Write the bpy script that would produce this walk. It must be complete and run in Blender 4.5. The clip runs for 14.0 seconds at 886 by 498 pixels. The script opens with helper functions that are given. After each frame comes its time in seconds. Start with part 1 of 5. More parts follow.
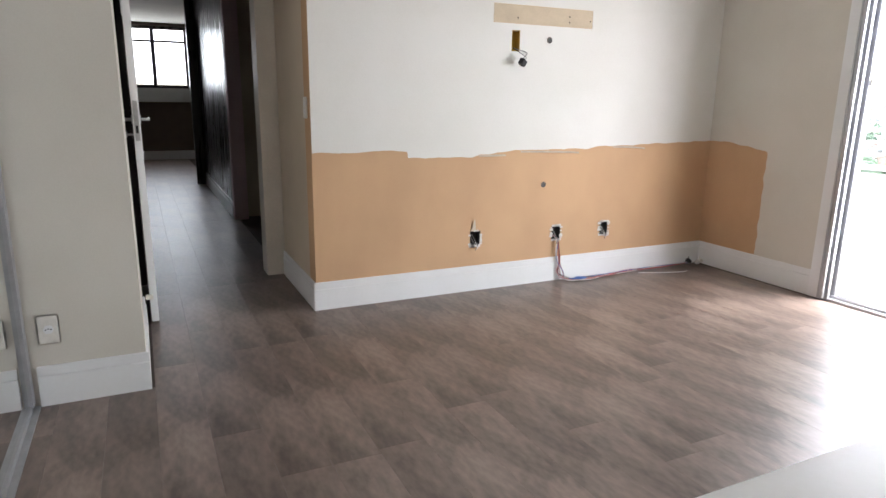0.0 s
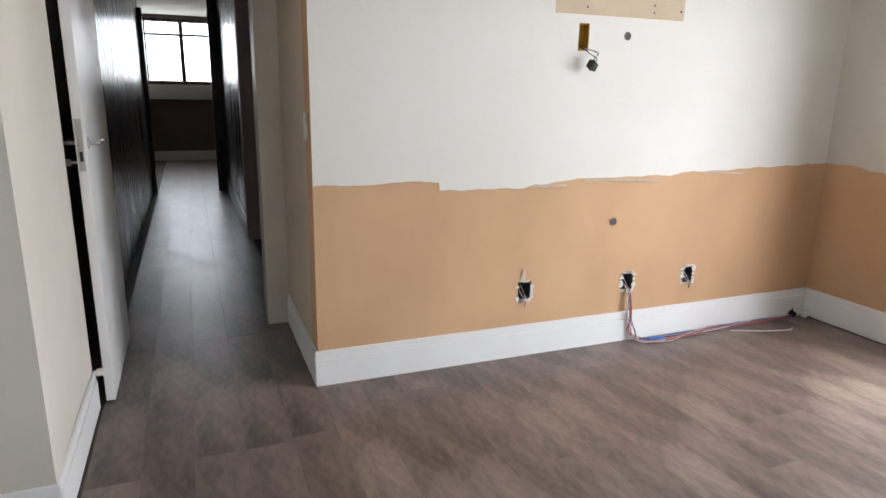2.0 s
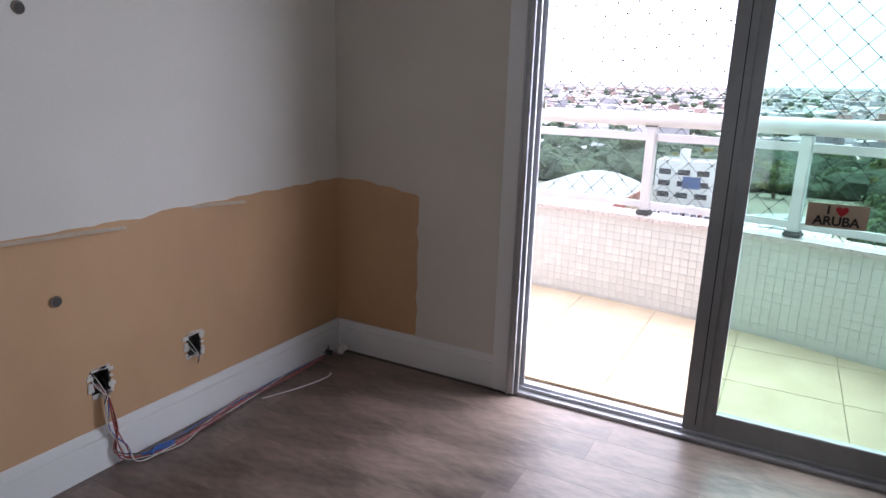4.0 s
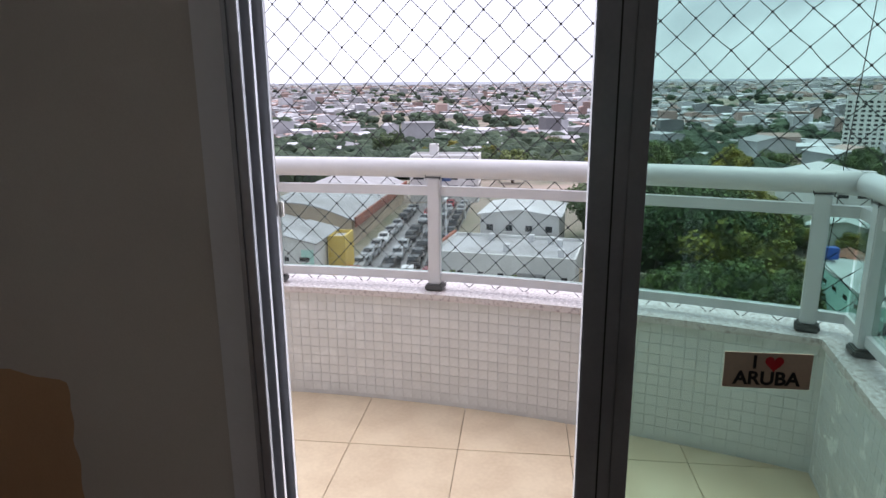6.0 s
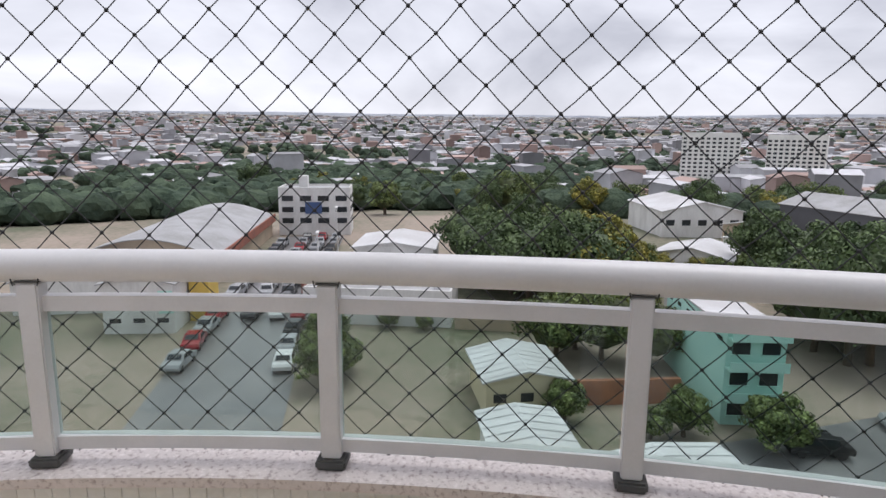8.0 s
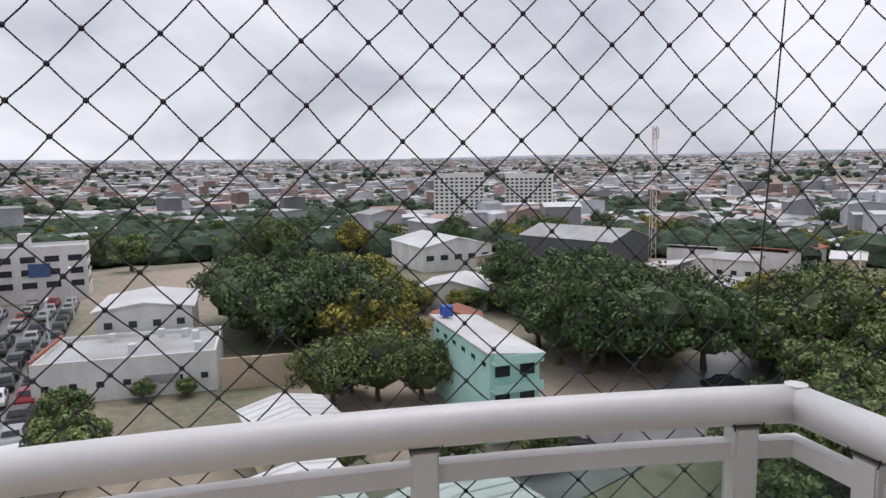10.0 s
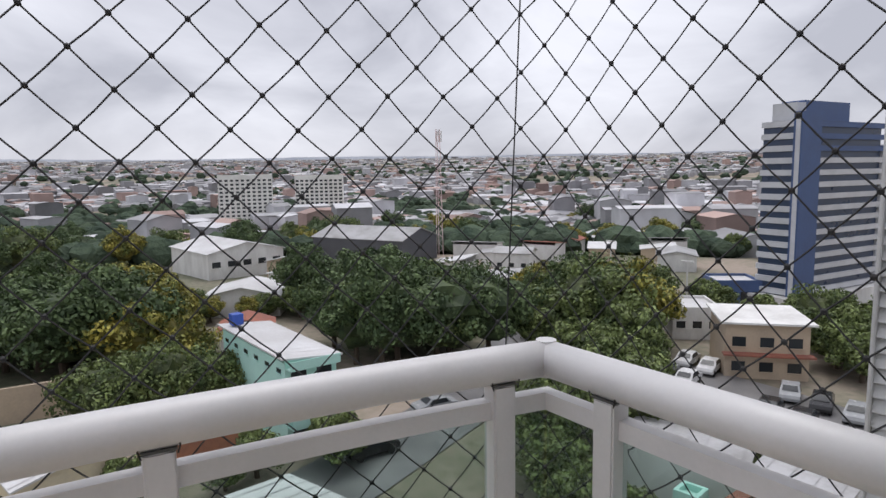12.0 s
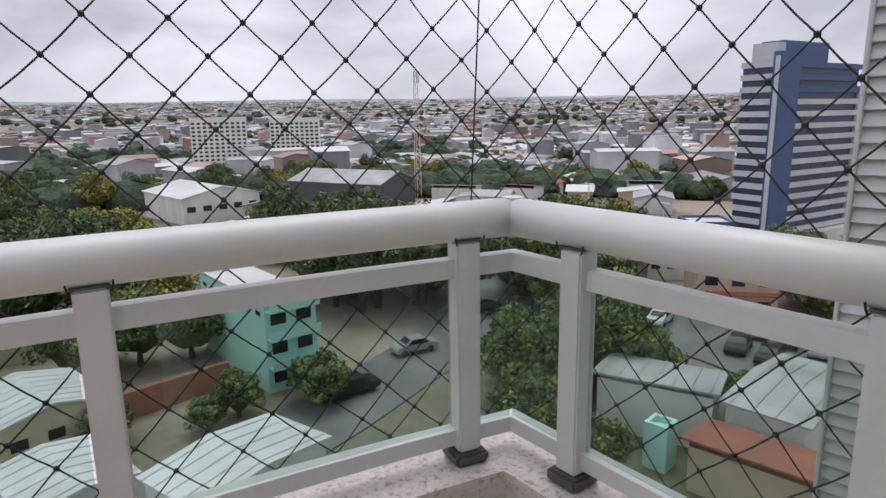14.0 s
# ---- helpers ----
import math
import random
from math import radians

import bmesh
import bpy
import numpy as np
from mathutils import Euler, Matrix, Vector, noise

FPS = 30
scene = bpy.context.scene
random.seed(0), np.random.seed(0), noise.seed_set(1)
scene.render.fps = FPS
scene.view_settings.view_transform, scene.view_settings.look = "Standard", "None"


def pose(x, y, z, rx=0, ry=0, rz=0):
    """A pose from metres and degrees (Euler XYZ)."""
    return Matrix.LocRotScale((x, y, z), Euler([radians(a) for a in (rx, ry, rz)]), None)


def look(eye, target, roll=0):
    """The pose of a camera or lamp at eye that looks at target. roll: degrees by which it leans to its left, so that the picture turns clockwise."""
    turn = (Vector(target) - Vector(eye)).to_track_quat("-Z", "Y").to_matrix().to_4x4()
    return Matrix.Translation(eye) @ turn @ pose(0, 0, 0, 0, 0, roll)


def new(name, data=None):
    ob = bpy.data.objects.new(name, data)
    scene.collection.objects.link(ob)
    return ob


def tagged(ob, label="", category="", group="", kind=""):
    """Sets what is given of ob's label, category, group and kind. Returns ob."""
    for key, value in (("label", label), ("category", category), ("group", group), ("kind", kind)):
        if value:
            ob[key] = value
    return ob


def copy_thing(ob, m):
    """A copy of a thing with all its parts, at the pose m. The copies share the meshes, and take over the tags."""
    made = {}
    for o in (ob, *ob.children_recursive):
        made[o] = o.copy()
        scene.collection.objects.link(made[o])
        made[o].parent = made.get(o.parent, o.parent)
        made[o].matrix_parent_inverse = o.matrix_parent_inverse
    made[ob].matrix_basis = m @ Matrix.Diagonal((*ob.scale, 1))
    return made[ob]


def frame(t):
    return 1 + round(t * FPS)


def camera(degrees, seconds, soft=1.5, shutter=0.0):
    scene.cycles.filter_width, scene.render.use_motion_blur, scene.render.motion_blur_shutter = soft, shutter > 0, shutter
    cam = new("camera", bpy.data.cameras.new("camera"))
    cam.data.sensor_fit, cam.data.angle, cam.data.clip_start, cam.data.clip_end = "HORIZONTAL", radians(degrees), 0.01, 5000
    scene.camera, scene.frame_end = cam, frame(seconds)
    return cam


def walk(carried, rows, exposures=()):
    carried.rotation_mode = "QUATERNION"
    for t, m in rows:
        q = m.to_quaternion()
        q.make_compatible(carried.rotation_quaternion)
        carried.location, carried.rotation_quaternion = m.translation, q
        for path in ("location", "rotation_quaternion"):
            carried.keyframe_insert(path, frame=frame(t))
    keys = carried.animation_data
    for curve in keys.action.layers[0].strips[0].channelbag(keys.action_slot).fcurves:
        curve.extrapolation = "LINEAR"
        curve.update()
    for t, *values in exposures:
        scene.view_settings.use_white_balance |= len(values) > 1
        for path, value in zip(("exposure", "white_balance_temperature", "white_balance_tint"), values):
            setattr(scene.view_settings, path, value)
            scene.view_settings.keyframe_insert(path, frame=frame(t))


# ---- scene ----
cam = camera(70.0, 14.0)
PATH = [
    (0, (-0.897, -3.659, 1.273), (-0.058, -1.903, 0.81), 0.8),
    (0.5, (-0.821, -3.425, 1.295), (-0.113, -1.616, 0.82), 0.7),
    (1, (-0.702, -3.173, 1.335), (-0.058, -1.34, 0.859), 0.8),
    (1.5, (-0.609, -2.967, 1.338), (0.025, -1.132, 0.857), 0.8),
    (2, (-0.488, -2.789, 1.374), (0.231, -0.987, 0.888), 1.0),
    (2.5, (-0.283, -2.597, 1.385), (0.674, -0.914, 0.885), 1.1),
    (3, (-0.073, -2.449, 1.394), (1.154, -0.949, 0.902), 1.4),
    (3.5, (0.154, -2.274, 1.413), (1.642, -1.03, 0.926), 1.7),
    (4, (0.428, -2.151, 1.436), (2.138, -1.229, 0.961), 1.8),
    (4.2, (0.558, -2.095, 1.438), (2.326, -1.29, 0.963), 1.9),
    (6.3, (1.949, -1.654, 1.688), (3.887, -1.464, 1.232), -0.2),
    (6.5, (2.115, -1.59, 1.687), (4.058, -1.432, 1.238), 0.1),
    (7, (2.455, -1.474, 1.728), (4.407, -1.416, 1.296), -0.2),
    (7.2, (2.604, -1.442, 1.712), (4.558, -1.421, 1.287), 0.0),
    (9.5, (3.47, -1.603, 1.894), (5.341, -2.265, 1.643), -0.5),
    (10, (3.484, -1.62, 1.941), (5.271, -2.485, 1.702), -0.8),
    (10.5, (3.534, -1.679, 1.952), (5.198, -2.763, 1.718), -0.8),
    (11, (3.535, -1.705, 1.95), (5.085, -2.946, 1.713), -1.0),
    (11.5, (3.518, -1.732, 1.929), (4.981, -3.075, 1.688), -0.8),
    (12, (3.512, -1.762, 1.84), (4.928, -3.154, 1.596), -0.9),
    (12.5, (3.492, -1.77, 1.743), (4.891, -3.179, 1.506), -1.0),
    (13, (3.499, -1.777, 1.703), (4.886, -3.196, 1.453), -1.0),
    (13.5, (3.508, -1.805, 1.655), (4.879, -3.229, 1.348), -1.0),
    (14, (3.527, -1.837, 1.584), (4.876, -3.252, 1.167), -0.9),
]
EXPOSURES = [(0, 3.87, 6300, 16), (1.5, 3.9, 6300, 16), (2.5, 3.85, 6250, 15), (3.0, 3.6, 6100, 17), (3.5, 3.1, 5900, 17), (4.0, 2.35, 5900, 21), (4.2, 2.1, 5900, 21),
             (6.3, 0.98, 6150, 18), (7.2, 0.72, 6250, 14), (9.5, 0.4, 6350, 12), (12, 0.4, 6350, 12), (14, 0.45, 6350, 12)]
walk(cam, [(t, look(eye, target, roll)) for t, eye, target, roll in PATH], EXPOSURES)

# ---- sky and sun: overcast ----
world = bpy.data.worlds.new("overcast")
scene.world = world
world.use_nodes = True
wt = world.node_tree
wt.nodes.clear()
W = wt.nodes.new
w_out, w_bg, w_sky = W("ShaderNodeOutputWorld"), W("ShaderNodeBackground"), W("ShaderNodeTexSky")
w_sky.sky_type, w_sky.sun_disc = "NISHITA", False
w_sky.sun_elevation, w_sky.sun_rotation = radians(71), radians(141)
w_co, w_map, w_n, w_ramp = W("ShaderNodeTexCoord"), W("ShaderNodeMapping"), W("ShaderNodeTexNoise"), W("ShaderNodeValToRGB")
w_map.inputs["Location"].default_value = (0.3, 0.2, 0.4)
w_map.inputs["Scale"].default_value = (1.3, 1.3, 3.2)
w_n.inputs["Scale"].default_value, w_n.inputs["Detail"].default_value, w_n.inputs["Roughness"].default_value = 1.7, 7, 0.5
w_n.inputs["Distortion"].default_value = 0.4
w_ramp.color_ramp.elements[0].position, w_ramp.color_ramp.elements[0].color = 0.37, (0.41, 0.415, 0.455, 1)
w_ramp.color_ramp.elements[1].position, w_ramp.color_ramp.elements[1].color = 0.64, (0.73, 0.735, 0.775, 1)
w_dim, w_mix = W("ShaderNodeVectorMath"), W("ShaderNodeMix")
w_dim.operation = "SCALE"
w_dim.inputs["Scale"].default_value = 0.08
w_mix.data_type = "RGBA"
w_mix.inputs["Factor"].default_value = 0.94
L = wt.links.new
L(w_co.outputs["Generated"], w_map.inputs["Vector"])
L(w_map.outputs[0], w_n.inputs["Vector"])
w_dot, w_add = W("ShaderNodeVectorMath"), W("ShaderNodeMath")
w_dot.operation, w_add.operation = "DOT_PRODUCT", "MULTIPLY_ADD"
w_dot.inputs[1].default_value = (0.75, 0.66, 0.0)
w_add.inputs[1].default_value = 0.11
L(w_co.outputs["Generated"], w_dot.inputs[0])
L(w_dot.outputs["Value"], w_add.inputs[0])
L(w_n.outputs["Fac"], w_add.inputs[2])
L(w_add.outputs[0], w_ramp.inputs["Fac"])
L(w_sky.outputs[0], w_dim.inputs[0])
L(w_dim.outputs[0], w_mix.inputs["A"])
L(w_ramp.outputs[0], w_mix.inputs["B"])
L(w_mix.outputs["Result"], w_bg.inputs["Color"])
L(w_bg.outputs[0], w_out.inputs["Surface"])
w_bg.inputs["Strength"].default_value = 1.0

sun = new("sun", bpy.data.lights.new("sun", "SUN"))
sun.data.energy, sun.data.angle, sun.data.color = 1.3, radians(40), (1, 0.97, 0.93)
sun.matrix_world = look((0, 0, 0), (-0.2, 0.25, -0.95))

# the sky's light that comes in at the balcony door, and at the far bedroom window
def sky_lamp(name, centre, target, w, h, power):
    d = bpy.data.lights.new(name, "AREA")
    d.shape, d.size, d.size_y, d.energy, d.color = "RECTANGLE", w, h, power, (0.96, 0.98, 1.0)
    ob = new(name, d)
    ob.matrix_world = look(centre, target)
    return ob
sky_lamp("door_daylight", (3.36, -2.02, 1.2), (2.0, -2.02, 1.0), 1.7, 2.2, 9)
sky_lamp("bedroom_daylight", (-0.75, 10.5, 1.9), (-0.75, 9.0, 1.7), 1.9, 1.2, 2.0)


# ---- materials ----
def mat(name, color, rough=0.6, metal=0.0, second=None, scale=6.0, stretch=(1, 1, 1), fine=80.0, bump=0.15, depth=0.002,
        vary=0.0, spec=0.5, contrast=(0.35, 0.65), island=False, rough_var=0.1):
    """Two scales of variation: broad stains (scale) and fine grain with relief (fine)."""
    m = bpy.data.materials.new(name)
    m.use_nodes = True
    nt = m.node_tree
    N, K = nt.nodes.new, nt.links.new
    b = nt.nodes["Principled BSDF"]
    co, mp = N("ShaderNodeTexCoord"), N("ShaderNodeMapping")
    mp.inputs["Scale"].default_value = stretch
    K(co.outputs["Object"], mp.inputs["Vector"])
    n1, n2 = N("ShaderNodeTexNoise"), N("ShaderNodeTexNoise")
    for n, sc, det in ((n1, scale, 6), (n2, fine, 4)):
        n.inputs["Scale"].default_value, n.inputs["Detail"].default_value = sc, det
        K(mp.outputs[0], n.inputs["Vector"])
    ramp = N("ShaderNodeValToRGB")
    second = second or tuple(c * 0.86 for c in color)
    ramp.color_ramp.elements[0].position, ramp.color_ramp.elements[0].color = contrast[0], (*second, 1)
    ramp.color_ramp.elements[1].position, ramp.color_ramp.elements[1].color = contrast[1], (*color, 1)
    addn = N("ShaderNodeMath")
    addn.operation = "MULTIPLY_ADD"
    addn.inputs[1].default_value = 0.35
    K(n2.outputs["Fac"], addn.inputs[0])
    sub = N("ShaderNodeMath")
    sub.operation = "ADD"
    sub.inputs[1].default_value = -0.175
    K(n1.outputs["Fac"], addn.inputs[2])
    K(addn.outputs[0], sub.inputs[0])
    K(sub.outputs[0], ramp.inputs["Fac"])
    col = ramp.outputs[0]
    if vary:
        hsv = N("ShaderNodeHueSaturation")
        src = N("ShaderNodeNewGeometry") if island else N("ShaderNodeObjectInfo")
        rng = N("ShaderNodeMapRange")
        rng.inputs["To Min"].default_value, rng.inputs["To Max"].default_value = 1 - vary, 1 + vary
        K(src.outputs["Random Per Island" if island else "Random"], rng.inputs["Value"])
        K(rng.outputs[0], hsv.inputs["Value"])
        K(col, hsv.inputs["Color"])
        col = hsv.outputs[0]
    K(col, b.inputs["Base Color"])
    rr = N("ShaderNodeMapRange")
    rr.inputs["To Min"].default_value, rr.inputs["To Max"].default_value = max(0.02, rough - rough_var), min(1, rough + rough_var)
    K(n1.outputs["Fac"], rr.inputs["Value"])
    K(rr.outputs[0], b.inputs["Roughness"])
    b.inputs["Metallic"].default_value = metal
    b.inputs["Specular IOR Level"].default_value = spec
    if bump:
        bp = N("ShaderNodeBump")
        bp.inputs["Strength"].default_value, bp.inputs["Distance"].default_value = bump, depth
        K(n2.outputs["Fac"], bp.inputs["Height"])
        K(bp.outputs[0], b.inputs["Normal"])
    return m


def glass_mat(name, tint, gloss=1.0):
    m = bpy.data.materials.new(name)
    m.use_nodes = True
    nt = m.node_tree
    nt.nodes.clear()
    N, K = nt.nodes.new, nt.links.new
    out, tr, gl, mx, fr = N("ShaderNodeOutputMaterial"), N("ShaderNodeBsdfTransparent"), N("ShaderNodeBsdfGlossy"), N("ShaderNodeMixShader"), N("ShaderNodeLayerWeight")
    tr.inputs["Color"].default_value = (*tint, 1)
    gl.inputs["Roughness"].default_value = 0.03
    fr.inputs["Blend"].default_value = 0.5
    po, ma = N("ShaderNodeMath"), N("ShaderNodeMath")
    po.operation, ma.operation = "POWER", "MULTIPLY_ADD"
    po.inputs[1].default_value = 4.0
    ma.inputs[1].default_value, ma.inputs[2].default_value = 0.7 * gloss, 0.035
    K(fr.outputs["Facing"], po.inputs[0])
    K(po.outputs[0], ma.inputs[0])
    K(ma.outputs[0], mx.inputs[0])
    K(tr.outputs[0], mx.inputs[1])
    K(gl.outputs[0], mx.inputs[2])
    K(mx.outputs[0], out.inputs["Surface"])
    return m


M_paper = mat("wallpaper", (0.74, 0.72, 0.68), 0.75, second=(0.69, 0.67, 0.62), scale=1.6, fine=140, bump=0.25, depth=0.0015)
M_paper_left = mat("wallpaper_greige", (0.66, 0.62, 0.55), 0.75, second=(0.60, 0.56, 0.49), scale=1.5, fine=160, bump=0.25, depth=0.0015)
M_side = mat("beige_paint", (0.62, 0.52, 0.40), 0.6, second=(0.55, 0.46, 0.35), scale=2, fine=120)
M_tan = mat("bare_tan_board", (0.60, 0.38, 0.215), 0.8, second=(0.53, 0.33, 0.185), scale=2.5, stretch=(1, 1, 0.6), fine=220, bump=0.1)
M_patch = mat("glue_patch", (0.60, 0.49, 0.35), 0.8, scale=6, fine=120)
M_torn = mat("torn_paper_core", (0.58, 0.48, 0.37), 0.9, scale=30, fine=200)
M_white = mat("white_gloss_paint", (0.80, 0.80, 0.80), 0.35, second=(0.76, 0.76, 0.75), scale=3, fine=60, bump=0.05)
M_jamb = mat("cream_jamb_paint", (0.64, 0.58, 0.50), 0.5, scale=3, fine=60)
M_pink = mat("pinkish_jamb_paint", (0.80, 0.60, 0.61), 0.5, scale=3, fine=60)
M_ceil = mat("white_ceiling_paint", (0.80, 0.80, 0.78), 0.9, scale=2, fine=100)
M_floor = mat("weathered_wood_vinyl", (0.235, 0.178, 0.148), 0.37, second=(0.078, 0.058, 0.048), scale=2.8, stretch=(1.9, 0.8, 1), fine=21, bump=0.26, depth=0.001,
              vary=0.13, contrast=(0.33, 0.68), spec=0.5)
M_gap = mat("dark_joint", (0.09, 0.07, 0.058), 0.8)
# near-black brown with grain drawn out along z
M_dark = mat("near_black_grained_brown", (0.028, 0.022, 0.02), 0.28, second=(0.018, 0.014, 0.012), scale=2, stretch=(6, 6, 0.6), fine=40)
# shade put into the colour: dark brown for unlit walls and gaps
M_shadowed = mat("shade_brown", (0.16, 0.12, 0.09), 0.7)
M_steel = mat("brushed_steel", (0.55, 0.55, 0.55), 0.3, metal=1, scale=20)
M_alu = mat("satin_aluminium", (0.50, 0.51, 0.53), 0.38, metal=0.8, scale=12, bump=0.03)
M_graphite = mat("dark_bronze_aluminium", (0.27, 0.275, 0.28), 0.42, metal=0.3, scale=8, bump=0.03)
M_black = mat("black_rubber", (0.015, 0.015, 0.015), 0.6)
M_box = mat("yellow_wall_box", (0.42, 0.26, 0.04), 0.5, scale=20)
M_boxgrey = mat("dirty_box_plastic", (0.05, 0.048, 0.045), 0.6)
M_plaster = mat("crumbled_plaster", (0.70, 0.68, 0.64), 0.95, scale=40, bump=0.6)
M_plastic = mat("ivory_plastic", (0.78, 0.75, 0.68), 0.35, scale=10, bump=0.02)
M_wire_r = mat("red_wire", (0.42, 0.10, 0.09), 0.5)
M_wire_b = mat("blue_wire", (0.06, 0.15, 0.45), 0.5)
M_wire_w = mat("white_wire", (0.65, 0.62, 0.60), 0.5)
M_wire_k = mat("black_wire", (0.02, 0.02, 0.02), 0.5)
M_granite = mat("speckled_pink_granite", (0.66, 0.60, 0.585), 0.25, second=(0.40, 0.34, 0.33), scale=55, fine=260, bump=0.03, contrast=(0.34, 0.46))
M_mosaic = mat("white_glazed_mosaic", (0.73, 0.73, 0.72), 0.25, second=(0.68, 0.68, 0.665), scale=9, fine=60, bump=0.05, vary=0.05)
M_grout = mat("white_grout", (0.68, 0.675, 0.66), 0.9, scale=8)
M_tile = mat("beige_porcelain_tile", (0.66, 0.54, 0.38), 0.4, second=(0.56, 0.44, 0.30), scale=4, fine=50, bump=0.04, vary=0.05)
M_tgrout = mat("dirty_tile_grout", (0.10, 0.075, 0.05), 0.9, scale=14)
M_rail = mat("white_powder_coat", (0.72, 0.71, 0.72), 0.35, second=(0.66, 0.655, 0.66), scale=5, fine=90, bump=0.04)
M_shoe = mat("grey_post_shoe", (0.10, 0.10, 0.095), 0.6, scale=30)
M_net = mat("black_nylon_net", (0.02, 0.02, 0.022), 0.7)
M_glass = glass_mat("clear_glass", (0.90, 0.93, 0.92))
M_green = glass_mat("green_tinted_glass", (0.70, 0.86, 0.80))
M_railglass = glass_mat("grey_green_rail_glass", (0.80, 0.87, 0.845))
M_mirror = bpy.data.materials.new("mirror_silver")
M_mirror.use_nodes = True
mb = M_mirror.node_tree.nodes["Principled BSDF"]
mb.inputs["Metallic"].default_value, mb.inputs["Roughness"].default_value, mb.inputs["Base Color"].default_value = 1, 0.02, (0.8, 0.82, 0.82, 1)
# outdoors
M_ground = mat("city_earth", (0.33, 0.27, 0.22), 0.9, second=(0.12, 0.13, 0.08), scale=0.04, fine=0.9, bump=0.4, depth=0.1)
M_asphalt = mat("wet_asphalt", (0.22, 0.215, 0.215), 0.35, second=(0.15, 0.147, 0.15), scale=0.25, fine=6, bump=0.2, depth=0.02)
M_wall_w = mat("weathered_white_render", (0.76, 0.755, 0.74), 0.85, second=(0.60, 0.59, 0.575), scale=0.35, stretch=(1, 1, 0.4), fine=4)
M_wall_b = mat("beige_render", (0.52, 0.42, 0.31), 0.85, second=(0.42, 0.34, 0.26), scale=0.3, fine=4)
M_cream = mat("cream_render", (0.66, 0.58, 0.40), 0.85, second=(0.56, 0.49, 0.35), scale=0.35, fine=4)
M_wall_y = mat("yellow_render", (0.70, 0.50, 0.12), 0.8, scale=0.4, fine=4)
M_mint = mat("mint_green_render", (0.48, 0.76, 0.68), 0.8, second=(0.42, 0.68, 0.61), scale=0.4, fine=4)
M_brick = mat("orange_brick_wall", (0.42, 0.19, 0.11), 0.9, second=(0.30, 0.14, 0.09), scale=0.8, fine=9)
M_metalroof = mat("grey_metal_roof", (0.44, 0.44, 0.45), 0.45, second=(0.28, 0.275, 0.27), scale=0.22, stretch=(1, 1, 1), fine=3, contrast=(0.3, 0.6))
M_whiteroof = mat("white_metal_roof", (0.68, 0.68, 0.69), 0.5, second=(0.55, 0.54, 0.54), scale=0.2, fine=3)
M_darkroof = mat("dark_hangar_sheet", (0.10, 0.105, 0.12), 0.5, scale=0.3, fine=3)
M_redroof = mat("red_clay_roof", (0.36, 0.13, 0.085), 0.85, second=(0.24, 0.10, 0.075), scale=0.4, fine=5)
M_winglass = mat("dark_window_glass", (0.03, 0.035, 0.04), 0.12, scale=0.5, bump=0)
M_blue = mat("blue_tower_cladding", (0.065, 0.115, 0.26), 0.45, second=(0.055, 0.095, 0.22), scale=0.3, fine=3)
M_towerw = mat("white_tower_spandrel", (0.62, 0.63, 0.66), 0.6, scale=0.3, fine=3)
M_towerg = mat("grey_blue_tower_glazing", (0.045, 0.07, 0.13), 0.3, scale=0.2, bump=0)
M_louvre = mat("white_aluminium_louvre", (0.66, 0.67, 0.68), 0.4, scale=1.5, fine=30, bump=0.03)
M_bark = mat("bark", (0.10, 0.075, 0.055), 0.95, scale=3, fine=20, bump=0.5, depth=0.03)
M_leaf = mat("green_leaves", (0.19, 0.235, 0.08), 0.6, second=(0.06, 0.09, 0.034), scale=0.55, fine=3, bump=0, vary=0.6, island=True, spec=0.3)
M_leaf2 = mat("yellow_green_leaves", (0.36, 0.31, 0.06), 0.6, second=(0.10, 0.125, 0.035), scale=0.5, fine=3, bump=0, vary=0.6, island=True, spec=0.3)
M_leaf3 = mat("dark_leaves", (0.12, 0.17, 0.068), 0.65, second=(0.036, 0.062, 0.026), scale=0.5, fine=3, bump=0, vary=0.4, island=True, spec=0.3)
M_fartree = mat("far_foliage", (0.085, 0.115, 0.075), 0.9, second=(0.042, 0.062, 0.045), scale=0.12, fine=0.9, bump=0.8, depth=0.8, vary=0.35, island=True, spec=0.1)
# far houses: base colour paled and greyed to imitate aerial haze
M_farcity = mat("haze_greyed_roofs_and_walls", (0.50, 0.50, 0.52), 0.85, second=(0.34, 0.335, 0.35), scale=0.02, fine=0.2, bump=0, vary=0.5, island=True, spec=0.2)
# distance haze is painted in as a grey-blue base colour
M_hill = mat("haze_painted_hills", (0.36, 0.38, 0.42), 1.0, second=(0.28, 0.30, 0.34), scale=0.004, fine=0.03, bump=0, spec=0.0)
# clay colour washed out towards grey, again for aerial haze
M_farred = mat("haze_greyed_clay_roofs", (0.42, 0.31, 0.28), 0.85, second=(0.33, 0.24, 0.215), scale=0.02, fine=0.2, bump=0, vary=0.4, island=True, spec=0.2)
CARS = [mat("car_paint_" + n, c, 0.25, scale=2, bump=0) for n, c in
        (("white", (0.7, 0.7, 0.7)), ("silver", (0.34, 0.35, 0.36)), ("black", (0.02, 0.02, 0.022)), ("red", (0.30, 0.02, 0.025)))]
M_blueplastic = mat("blue_tarpaulin", (0.03, 0.09, 0.42), 0.5)


